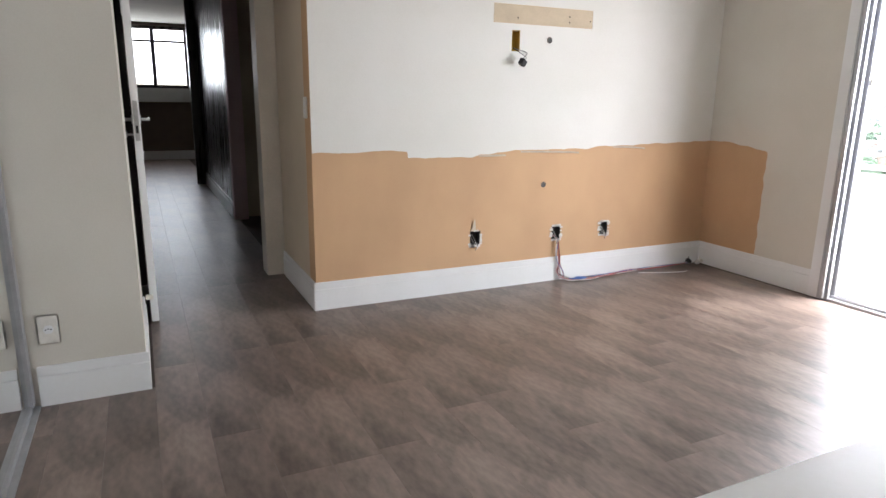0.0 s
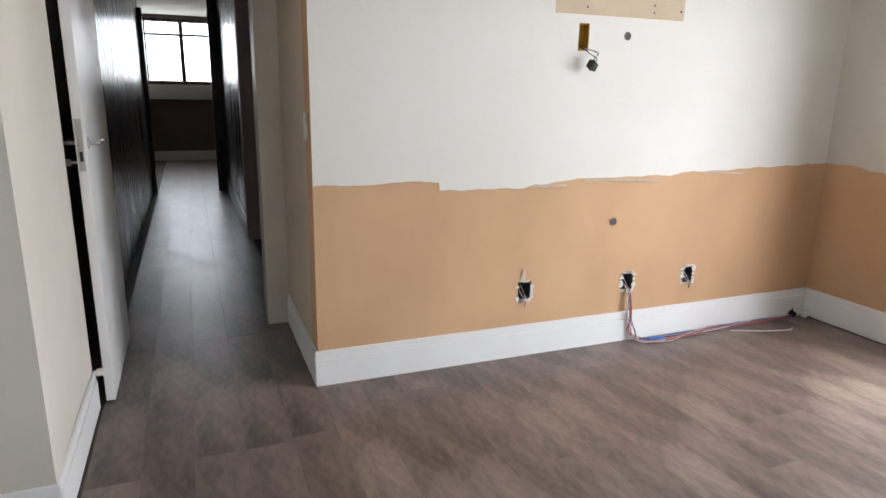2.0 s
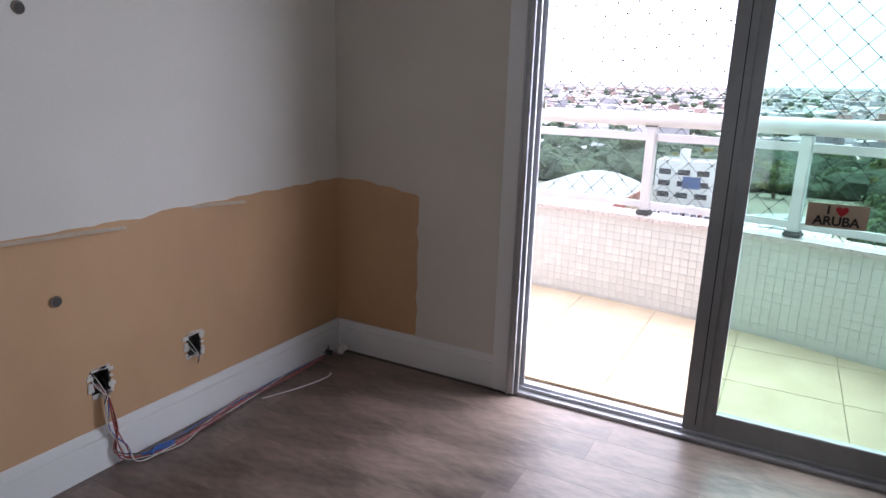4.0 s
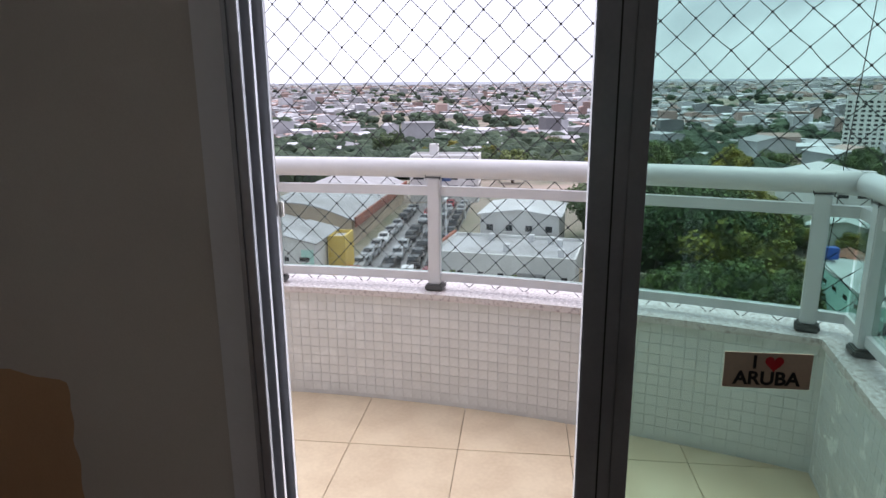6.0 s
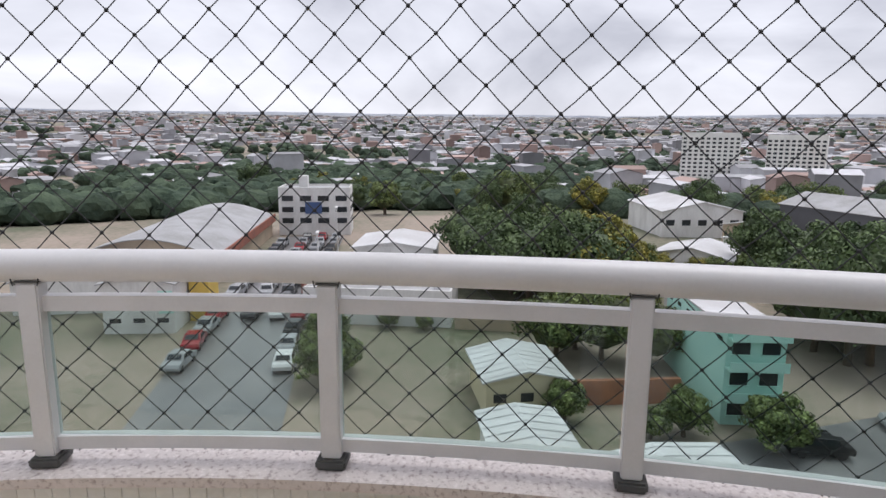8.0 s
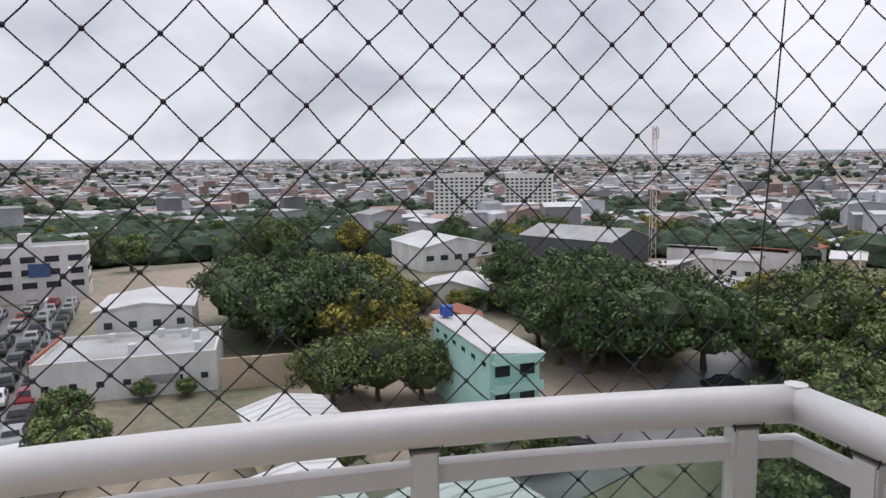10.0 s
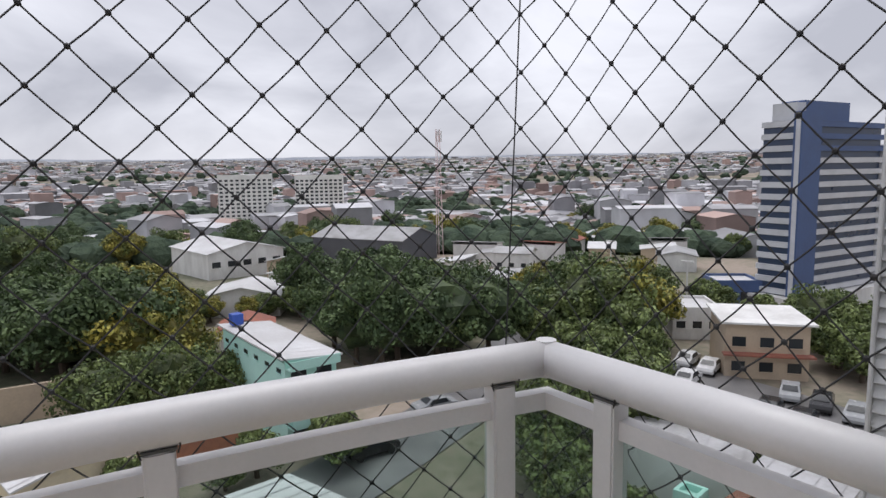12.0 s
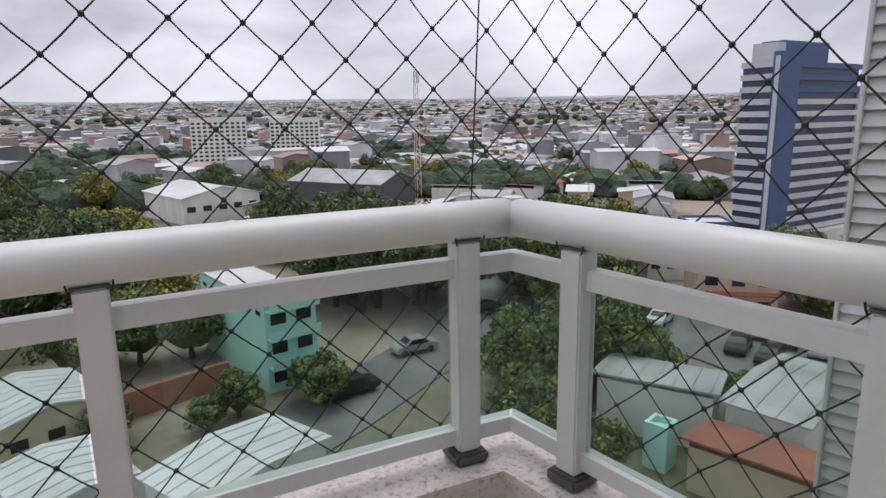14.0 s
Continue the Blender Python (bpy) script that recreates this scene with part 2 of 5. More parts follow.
# ---- mesh helpers ----
def box(bm, x0, x1, y0, y1, z0, z1, m=None):
    v = [bm.verts.new((x, y, z)) for x in (x0, x1) for y in (y0, y1) for z in (z0, z1)]
    if m is not None:
        for q in v:
            q.co = m @ q.co
    for f in ((0, 1, 3, 2), (4, 6, 7, 5), (0, 4, 5, 1), (2, 3, 7, 6), (0, 2, 6, 4), (1, 5, 7, 3)):
        bm.faces.new([v[i] for i in f])
    return v


def obj(name, bm, material, parent=None, label="", bevel=0.0, smooth=False):
    if bevel:
        bmesh.ops.bevel(bm, geom=list(bm.edges), offset=bevel, segments=2, affect="EDGES", clamp_overlap=True)
    bmesh.ops.recalc_face_normals(bm, faces=bm.faces)
    me = bpy.data.meshes.new(name)
    bm.to_mesh(me)
    bm.free()
    me.materials.append(material)
    if smooth:
        for p in me.polygons:
            p.use_smooth = True
    ob = new(name, me)
    if parent:
        ob.parent = parent
        if label:
            ob["label"] = label
    return ob


def part(name, bm, material, parent, label="", bevel=0.0, smooth=False):
    return obj(name, bm, material, parent, label, bevel, smooth)


def boxpart(name, dims, material, parent=None, label="", bevel=0.0, m=None):
    bm = bmesh.new()
    box(bm, *dims, m=m)
    return obj(name, bm, material, parent, label, bevel)


def raw(name, verts, faces, material, parent=None):
    me = bpy.data.meshes.new(name)
    me.from_pydata(verts, [], faces)
    me.materials.append(material)
    ob = new(name, me)
    if parent:
        ob.parent = parent
    return ob


def tube(bm, pts, r, sides=8, ry=None):
    """A tube along points, upright oval if ry is given."""
    rings = []
    for i, p in enumerate(pts):
        a, b = Vector(pts[max(0, i - 1)]), Vector(pts[min(len(pts) - 1, i + 1)])
        d = (b - a).normalized()
        up = Vector((0, 0, 1)) if abs(d.z) < 0.9 else Vector((1, 0, 0))
        s = d.cross(up).normalized()
        u = s.cross(d)
        rr = r[i] if isinstance(r, (list, tuple)) else r
        rings.append([bm.verts.new(Vector(p) + s * math.cos(k * math.tau / sides) * rr + u * math.sin(k * math.tau / sides) * (ry or rr)) for k in range(sides)])
    for a, b in zip(rings, rings[1:]):
        for k in range(sides):
            bm.faces.new((a[k], a[(k + 1) % sides], b[(k + 1) % sides], b[k]))
    bm.faces.new(rings[0])
    bm.faces.new(rings[-1])


def empty(name, x=0, y=0, z=0, rz=0):
    e = new(name)
    e.matrix_world = pose(x, y, z, 0, 0, rz)
    return e


def wall(name, axis, at, thick, a0, a1, z0, z1, material, holes=(), parent=None):
    """An upright slab in a plane x=at or y=at, its face at 'at', its body behind it by thick; holes (a0, a1, z0, z1) go through."""
    bm = bmesh.new()
    A = sorted({a0, a1, *[h[0] for h in holes], *[h[1] for h in holes]})
    Z = sorted({z0, z1, *[h[2] for h in holes], *[h[3] for h in holes]})
    lo, hi = sorted((at, at + thick))
    solid = lambda i, j: 0 <= i < len(A) - 1 and 0 <= j < len(Z) - 1 and not any(
        h[0] <= (A[i] + A[i + 1]) / 2 <= h[1] and h[2] <= (Z[j] + Z[j + 1]) / 2 <= h[3] for h in holes)
    P = lambda a, n, z: (n, a, z) if axis == "x" else (a, n, z)
    quad = lambda *q: bm.faces.new([bm.verts.new(P(*c)) for c in q])
    for i in range(len(A) - 1):
        for j in range(len(Z) - 1):
            if not solid(i, j):
                continue
            p, q, r, s = A[i], A[i + 1], Z[j], Z[j + 1]
            for n in (lo, hi):
                quad((p, n, r), (q, n, r), (q, n, s), (p, n, s))
            for di, dj, e in ((-1, 0, ((p, r), (p, s))), (1, 0, ((q, r), (q, s))), (0, -1, ((p, r), (q, r))), (0, 1, ((p, s), (q, s)))):
                if not solid(i + di, j + dj):
                    (c1, d1), (c2, d2) = e
                    quad((c1, lo, d1), (c2, lo, d2), (c2, hi, d2), (c1, hi, d1))
    bmesh.ops.remove_doubles(bm, verts=bm.verts, dist=1e-5)
    return obj(name, bm, material, parent)


S = lambda ob, label, cat="": tagged(ob, label, cat or "structure", kind="structure")
H = 2.62

# ---- the room: walls, floor bed, ceiling ----
SOCKETS = [(1.05, 1.13, 0.31, 0.41), (1.705, 1.785, 0.30, 0.40), (2.135, 2.21, 0.305, 0.40)]
UBOX = (1.318, 1.378, 1.575, 1.705)
S(wall("wall_north", "y", 0.0, 0.14, 0.0, 3.17, 0, H, M_tan, SOCKETS + [UBOX]), "tan board wall stripped bare behind torn wallpaper", "wall")
S(wall("wall_corridor_east", "x", 0.0, 0.14, 0.14, 0.97, 0, H, M_side), "beige painted corridor return wall", "wall")
S(wall("wall_east", "x", 3.17, 0.15, -5.2, 0.14, 0, H, M_tan, [(-2.93, -1.08, -0.1, 2.2)]), "wall with the balcony door opening", "wall")
S(wall("wall_west_front", "y", -0.755, 0.2, -2.2, -0.95, 0, H, M_paper_left), "greige papered wall beside the corridor", "wall")
S(wall("wall_corridor_west", "x", -0.955, -0.15, -0.555, 0.11, 0, H, M_paper_left), "greige papered corridor wall", "wall")
# the shadow gap behind the door leaf, painted as a dark brown wall
S(wall("wall_door_recess", "x", -0.985, -0.12, 0.11, 0.97, 0, H, M_shadowed), "wall behind the open door, its shade painted in brown", "wall")
S(wall("wall_west", "x", -2.05, -0.14, -5.2, -0.755, 0, H, M_paper_left), "greige papered wall behind the mirror doors", "wall")
S(wall("wall_south", "y", -5.2, -0.14, -2.19, 3.32, 0, H, M_paper_left), "plain greige wall", "wall")
S(wall("wall_door_header", "y", 0.97, 0.12, -1.105, 0.14, 2.12, H, M_side), "beige wall over the corridor door", "wall")
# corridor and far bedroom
S(wall("wall_hall_east", "x", 0.13, 0.14, 1.09, 2.45, 0, H, M_dark), "near-black corridor wall", "wall")
S(wall("wall_hall_east_far", "x", -0.04, 0.14, 3.34, 6.4, 0, H, M_dark), "near-black corridor wall", "wall")
S(wall("wall_hall_west", "x", -0.985, -0.12, 1.09, 6.4, 0, H, M_dark), "near-black corridor wall", "wall")
S(wall("wall_hall_niche", "y", 3.34, 0.14, 0.10, 1.2, 0, H, M_side), "wall of a side room off the corridor", "wall")
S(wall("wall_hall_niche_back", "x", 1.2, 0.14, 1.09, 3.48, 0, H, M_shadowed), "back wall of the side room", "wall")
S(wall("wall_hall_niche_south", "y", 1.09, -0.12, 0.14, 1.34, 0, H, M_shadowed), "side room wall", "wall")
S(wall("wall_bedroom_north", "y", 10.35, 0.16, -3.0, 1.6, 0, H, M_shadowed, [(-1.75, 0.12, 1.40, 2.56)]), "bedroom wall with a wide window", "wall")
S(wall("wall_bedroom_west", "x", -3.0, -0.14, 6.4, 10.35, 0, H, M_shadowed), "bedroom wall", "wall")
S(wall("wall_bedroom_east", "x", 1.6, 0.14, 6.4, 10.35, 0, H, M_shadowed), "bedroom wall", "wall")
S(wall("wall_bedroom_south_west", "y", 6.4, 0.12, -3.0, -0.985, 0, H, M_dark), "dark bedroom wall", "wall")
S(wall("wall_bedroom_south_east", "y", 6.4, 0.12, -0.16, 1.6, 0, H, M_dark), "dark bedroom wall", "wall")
S(boxpart("ceiling", (-2.2, 3.32, -5.34, 0.97, H, H + 0.12), M_ceil), "white painted ceiling", "ceiling")
S(boxpart("ceiling_hall", (-3.14, 1.74, 0.97, 10.51, H, H + 0.12), M_ceil), "white painted ceiling", "ceiling")
floor = S(boxpart("floor", (-3.14, 3.17, -5.34, 10.5, -0.14, -0.006), M_gap), "grey-brown wood-look plank floor", "floor")

# wallpaper left on the walls: a thin sheet with a torn lower edge
def torn_sheet(name, edge, top, axis, at, out, material, seed):
    """edge: corners (a, z) of the torn line; the sheet hangs from top down to it, 3 mm thick."""
    bm = bmesh.new()
    pts = []
    for (a, z), (c, w) in zip(edge, edge[1:]):
        n = max(1, int(abs(c - a) / 0.02 + abs(w - z) / 0.03))
        for k in range(n):
            u = k / n
            j = noise.noise(Vector((a * 9 + u * (c - a) * 9, z * 31 + u * (w - z) * 31, seed))) * 0.010 + noise.noise(Vector((a * 45 + u * (c - a) * 45, z * 80, seed + 5))) * 0.004
            steep = abs(w - z) > abs(c - a)
            pts.append((a + u * (c - a) + (j if steep else 0), z + u * (w - z) + (0 if steep else j)))
    pts.append(edge[-1])
    P = lambda a, n, z: (n, a, z) if axis == "x" else (a, n, z)
    rows = [[bm.verts.new(P(a, at + n * out, z)) for n in (0, 1)] for a, z in pts]
    tops = [[bm.verts.new(P(a, at + n * out, top)) for n in (0, 1)] for a, z in pts]
    for i in range(len(pts) - 1):
        if abs(pts[i + 1][0] - pts[i][0]) < 1e-4:
            continue
        bm.faces.new((rows[i][1], rows[i + 1][1], tops[i + 1][1], tops[i][1]))
        bm.faces.new((rows[i][0], rows[i + 1][0], rows[i + 1][1], rows[i][1]))
    return obj(name, bm, material)
band = [(0.0, 0.953), (0.12, 0.948), (0.35, 0.955), (0.598, 0.949), (0.602, 0.913), (0.85, 0.905), (1.05, 0.905), (1.12, 0.922), (1.35, 0.938), (1.75, 0.946),
        (1.98, 0.940), (2.1, 0.952), (2.45, 0.962), (2.7, 0.966), (3.17, 0.980)]
paper = torn_sheet("wallpaper_north_low", band, 1.50, "y", 0.0, -0.003, M_paper, 1)
S(paper, "off-white wallpaper with a torn lower edge", "wallpaper")
S(wall("wallpaper_north", "y", 0.0, -0.003, 0.0, 3.17, 1.50, H, M_paper, [(1.18, 1.95, 1.745, 1.86), UBOX]), "off-white wallpaper with cut-out patch", "wallpaper")
east = torn_sheet("wallpaper_east_low", [(0.0, 0.978), (-0.12, 0.978), (-0.26, 0.972), (-0.40, 0.948), (-0.525, 0.928)], 1.5, "x", 3.17, -0.003, M_paper_left, 3)
S(east, "greige wallpaper with a torn lower edge", "wallpaper")
S(wall("wallpaper_east_top", "x", 3.17, -0.003, -0.525, 0.0, 1.5, H, M_paper_left), "greige wallpaper", "wallpaper")
strip = bmesh.new()
edge = [(-0.525 + noise.noise(Vector((z * 14, 3, 1))) * 0.014, z) for z in np.linspace(0.172, 0.93, 40)]
for (a, z), (c, w) in zip(edge, edge[1:]):
    strip.faces.new([strip.verts.new(q) for q in ((3.167, a, z), (3.167, -1.0, z), (3.167, -1.0, w), (3.167, c, w))])
S(obj("wallpaper_east_strip", strip, M_paper_left), "greige wallpaper torn along one side", "wallpaper")
S(wall("wallpaper_east", "x", 3.17, -0.003, -1.0, -0.525, 0.93, H, M_paper_left), "greige wallpaper", "wallpaper")
S(wall("wallpaper_east_south", "x", 3.17, -0.003, -5.2, -2.99, 0.17, H, M_paper_left), "greige wallpaper", "wallpaper")
# strip of torn paper curling off the edge, and the glue patch high on the wall
curl = bmesh.new()
for x0, x1, z in ((1.42, 1.9, 0.937), (1.1, 1.3, 0.918), (2.2, 2.5, 0.955)):
    prev = None
    for k in range(13):
        u = k / 12
        p = [curl.verts.new((x0 + u * (x1 - x0), -0.004 - 0.018 * math.sin(u * 2.6) * q, z - 0.012 * q - 0.016 * u * u * (x0 > 1.4))) for q in (0, 1)]
        if prev:
            curl.faces.new((prev[0], p[0], p[1], prev[1]))
        prev = p
S(obj("torn_paper_strip", curl, M_torn), "curled strips of torn cream wallpaper", "torn paper")
patch = boxpart("wall_patch", (1.182, 1.948, -0.0018, 0.0, 1.747, 1.858), M_patch)
S(patch, "bare brown glue patch cut in the wallpaper", "wall patch")
for x, z in ((1.36, 1.78), (1.76, 1.81), (1.76, 1.775), (1.93, 1.79)):
    bm = bmesh.new()
    tube(bm, [(x, -0.001, z), (x, -0.004, z)], 0.005, 8)
    part("screw_hole", bm, M_black, patch)

# skirting boards
def skirting(name, x0, x1, y0, y1, face):
    """Board with a stepped top; face: outward side of the wall it stands on."""
    e = empty(name, (x0 + x1) / 2, (y0 + y1) / 2, 0)
    dx, dy = {"s": (0, -1), "w": (-1, 0), "e": (1, 0)}[face]
    m = e.matrix_world.inverted()
    for nm, t, a, b in (("board", 0.016, -0.004, 0.130), ("board_cap", 0.012, 0.1305, 0.174)):
        d = [min(x0, x0 + dx * t), max(x1, x1 + dx * t), min(y0, y0 + dy * t), max(y1, y1 + dy * t), a, b]
        boxpart(nm, d, M_white, e, bevel=0.003, m=m)
    S(e, "white painted two-step skirting board", "baseboard")
skirting("baseboard_north", -0.016, 3.17, 0.0, 0.0, "s")
skirting("baseboard_east", 3.17, 3.17, -0.99, -0.017, "w")
skirting("baseboard_corridor", 0.0, 0.0, 0.001, 0.90, "w")
skirting("baseboard_west_front", -1.36, -0.939, -0.755, -0.755, "s")
skirting("baseboard_corridor_west", -0.955, -0.955, -0.754, 0.11, "e")
skirting("baseboard_bedroom", -3.0, 1.6, 10.35, 10.35, "s")
skirting("baseboard_hall_east", -0.04, -0.04, 3.34, 6.4, "w")

# door jambs
for nm, d, mt, lab in (("door_jamb_east", (-0.13, -0.001, 0.90, 1.09, -0.004, 2.12), M_jamb, "cream painted door jamb"),
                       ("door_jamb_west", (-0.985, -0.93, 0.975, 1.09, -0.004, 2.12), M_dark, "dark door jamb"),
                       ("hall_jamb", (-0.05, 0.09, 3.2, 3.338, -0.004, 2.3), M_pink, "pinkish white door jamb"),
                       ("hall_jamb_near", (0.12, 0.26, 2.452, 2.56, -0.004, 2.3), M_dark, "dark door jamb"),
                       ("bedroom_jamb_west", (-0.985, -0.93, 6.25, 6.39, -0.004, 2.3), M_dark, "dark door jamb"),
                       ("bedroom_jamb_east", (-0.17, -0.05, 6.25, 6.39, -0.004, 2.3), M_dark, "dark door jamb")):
    S(boxpart(nm, d, mt, bevel=0.004), lab, "door jamb")

# the white door, swung open along the corridor
door = empty("door_1", -0.9, 0.94, 0)
boxpart("leaf", (-0.019, 0.019, -0.80, 0.0, 0.008, 2.08), M_white, door, bevel=0.003)
boxpart("lock_plate", (-0.011, 0.011, -0.8025, -0.799, 1.03, 1.24), M_steel, door, "steel lock face plate", 0.001)
boxpart("latch", (-0.006, 0.006, -0.81, -0.8, 1.15, 1.17), M_steel, door, "steel latch", 0.001)
boxpart("strike_slot", (-0.006, 0.006, -0.8035, -0.80, 1.07, 1.11), M_black, door, "dark lock slot")
for sx in (-1, 1):
    bm = bmesh.new()
    tube(bm, [(sx * 0.018, -0.74, 1.14), (sx * 0.055, -0.74, 1.14), (sx * 0.062, -0.73, 1.14), (sx * 0.062, -0.62, 1.14)], 0.009, 8)
    part("lever_handle", bm, M_steel, door, "chrome lever handle", smooth=True)
    bm = bmesh.new()
    tube(bm, [(sx * 0.018, -0.74, 1.14), (sx * 0.024, -0.74, 1.14)], 0.024, 14)
    part("rose", bm, M_steel, door, "round chrome rose")
bm = bmesh.new()
tube(bm, [(-0.018, -0.74, 1.06), (-0.05, -0.74, 1.06)], 0.006, 6)
box(bm, -0.07, -0.05, -0.742, -0.738, 1.045, 1.075)
part("key", bm, M_steel, door, "key in the lock")
tagged(door, "white painted door standing open with chrome lever handle", "door", kind="structure")
stop = boxpart("door_stop", (-0.939, -0.90, 0.07, 0.10, 0.16, 0.185), M_plastic, bevel=0.004)
tagged(stop, "small white door stop on the skirting board", "door stop")

# bedroom window
def sash_window(name, x0, x1, y, z0, z1, bars):
    e = empty(name, x0, y, z0)
    w, h = x1 - x0, z1 - z0
    for nm, d in (("frame_bottom", (0, w, 0, 0.07, 0, 0.06)), ("frame_top", (0, w, 0, 0.07, h - 0.06, h)), ("frame_left", (0, 0.05, 0, 0.07, 0.06, h - 0.06)),
                  ("frame_right", (w - 0.05, w, 0, 0.07, 0.06, h - 0.06))):
        boxpart(nm, d, M_dark, e, bevel=0.003)
    for b in bars:
        boxpart("mullion", (b - x0 - 0.035, b - x0 + 0.035, 0.002, 0.068, 0.06, h - 0.06), M_dark, e, bevel=0.003)
    boxpart("transom", (0.05, w - 0.05, 0.004, 0.066, h - 0.30, h - 0.26), M_dark, e, bevel=0.003)
    xs = [x0 + 0.05, *bars, x1 - 0.05]
    for a, b in zip(xs, xs[1:]):
        p = boxpart("pane", (a - x0, b - x0, 0.03, 0.036, 0.06, h - 0.06), M_glass, e)
        p.visible_shadow = False
    tagged(e, "wide dark-framed sliding window over a white sill", "window", kind="structure")
sash_window("window_1", -1.75, 0.12, 10.37, 1.40, 2.56, (-1.13, -0.50))
S(boxpart("window_sill", (-1.8, 0.16, 10.24, 10.37, 1.13, 1.395), M_white, bevel=0.01), "white window sill", "window sill")

# mirror sliding wardrobe door
wardrobe = empty("mirror_wardrobe_door", -1.39, -0.80, 0)
boxpart("mirror", (-0.012, -0.004, -1.55, -0.005, 0.035, 2.35), M_mirror, wardrobe, "mirror pane")
boxpart("stile", (-0.02, 0.012, -0.03, 0.03, 0.02, 2.38), M_alu, wardrobe, "satin aluminium stile", 0.003)
boxpart("stile", (-0.02, 0.012, -1.6, -1.55, 0.02, 2.38), M_alu, wardrobe, "satin aluminium stile", 0.003)
boxpart("bottom_rail", (-0.016, 0.006, -1.55, -0.03, 0.005, 0.035), M_alu, wardrobe, "aluminium bottom rail", 0.002)
boxpart("top_rail", (-0.016, 0.006, -1.55, -0.03, 2.35, 2.38), M_alu, wardrobe, "aluminium top rail", 0.002)
boxpart("back_board", (-0.03, -0.014, -1.6, 0.03, 0.02, 2.38), M_white, wardrobe)
boxpart("floor_track", (-0.03, 0.03, -1.9, 0.03, -0.004, 0.006), M_alu, wardrobe, "aluminium floor track")
tagged(wardrobe, "aluminium-framed sliding mirror wardrobe door", "wardrobe door")

# power outlet and switch
def outlet(name, m, label, kind_):
    e = new(name)
    e.matrix_world = m
    boxpart("plate", (-0.04, 0.04, -0.008, 0.0, -0.062, 0.062), M_plastic, e, bevel=0.004)
    if kind_ == "outlet":
        bm = bmesh.new()
        tube(bm, [(0, -0.0083, 0), (0, -0.0095, 0)], 0.020, 6)
        part("insert", bm, M_white, e)
        for dx in (-0.0095, 0, 0.0095):
            bm = bmesh.new()
            tube(bm, [(dx, -0.0094, 0.003 * (dx == 0)), (dx, -0.0099, 0.003 * (dx == 0))], 0.0028, 8)
            part("pin_hole", bm, M_black, e)
    else:
        for dz in (-0.02, 0.02):
            boxpart("rocker", (-0.012, 0.012, -0.012, -0.0082, dz - 0.015, dz + 0.015), M_white, e, bevel=0.002)
    tagged(e, label, "power outlet" if kind_ == "outlet" else "light switch")
outlet("power_outlet", pose(-1.30, -0.755, 0.33), "ivory three-pin power outlet on the greige wall", "outlet")
outlet("light_switch", pose(0.0, 0.10, 1.21, 0, 0, -90), "ivory light switch on the beige wall", "switch")

# open wall boxes and loose wiring
def wire(bm, pts, r=0.0022):
    out = []
    P = [Vector(p) for p in pts]
    for i in range(len(P) - 1):
        a, b, c, d = P[max(0, i - 1)], P[i], P[i + 1], P[min(len(P) - 1, i + 2)]
        for k in range(5):
            t = k / 5
            out.append(0.5 * (2 * b + (c - a) * t + (2 * a - 5 * b + 4 * c - d) * t * t + (3 * b - 3 * c + d - a) * t ** 3))
    tube(bm, out + [P[-1]], r, 5)
rnd = random.Random(4)
for i, (x0, x1, z0, z1) in enumerate(SOCKETS):
    e = empty("open_wall_box", (x0 + x1) / 2, 0, (z0 + z1) / 2)
    m = e.matrix_world.inverted()
    bm = bmesh.new()
    t = 0.006
    for d in ((x0, x0 + t, 0.002, 0.05, z0, z1), (x1 - t, x1, 0.002, 0.05, z0, z1), (x0, x1, 0.002, 0.05, z0, z0 + t), (x0, x1, 0.002, 0.05, z1 - t, z1), (x0, x1, 0.05, 0.056, z0, z1)):
        box(bm, *d, m=m)
    part("box_shell", bm, M_boxgrey, e)
    n = 30
    for k in range(n):
        a = k / n * math.tau
        c, s_ = math.cos(a), math.sin(a)
        q = max(abs(c), abs(s_))
        px, pz = (x0 + x1) / 2 + c / q * 0.042, (z0 + z1) / 2 + s_ / q * 0.052
        if rnd.random() < (0.75 if s_ < 0 else 0.45):
            w_ = rnd.uniform(0.006, 0.014)
            boxpart("plaster_chip", (px - w_, px + w_, -0.004, 0.001, pz - w_ * 0.6, pz + w_ * 0.6), M_plaster, e, "crumbled white plaster", m=m)
    bm = bmesh.new()
    tp = [bm.verts.new(m @ Vector(q)) for q in ((x0 + 0.005, -0.003, z1), (x0 + 0.045, -0.003, z1), (x0 + 0.03 - 0.03 * (i == 2), -0.012, z1 + 0.07 * (i == 0) + 0.02), )]
    bm.faces.new(tp)
    part("torn_flap", bm, M_torn, e, "torn paper flap")
    for k in range(3):
        bm = bmesh.new()
        x = x0 + 0.02 + 0.018 * k
        wire(bm, [m @ Vector(q) for q in ((x, 0.045, z1 - 0.03), (x + 0.006, 0.01, z0 + 0.03), (x + 0.02 - 0.015 * k, -0.02, z0 + 0.0), (x + 0.035 - 0.035 * k, -0.025 - 0.006 * k, z0 - 0.012 - 0.006 * k))])
        part("wire_end", bm, (M_wire_w, M_wire_w, M_wire_k)[k], e)
    tagged(e, "open wall box with chipped plaster rim and bare wires", "wall box", group="open wall boxes")
ub = empty("upper_wall_box", 1.348, 0, 1.64)
m = ub.matrix_world.inverted()
bm = bmesh.new()
x0, x1, z0, z1 = UBOX
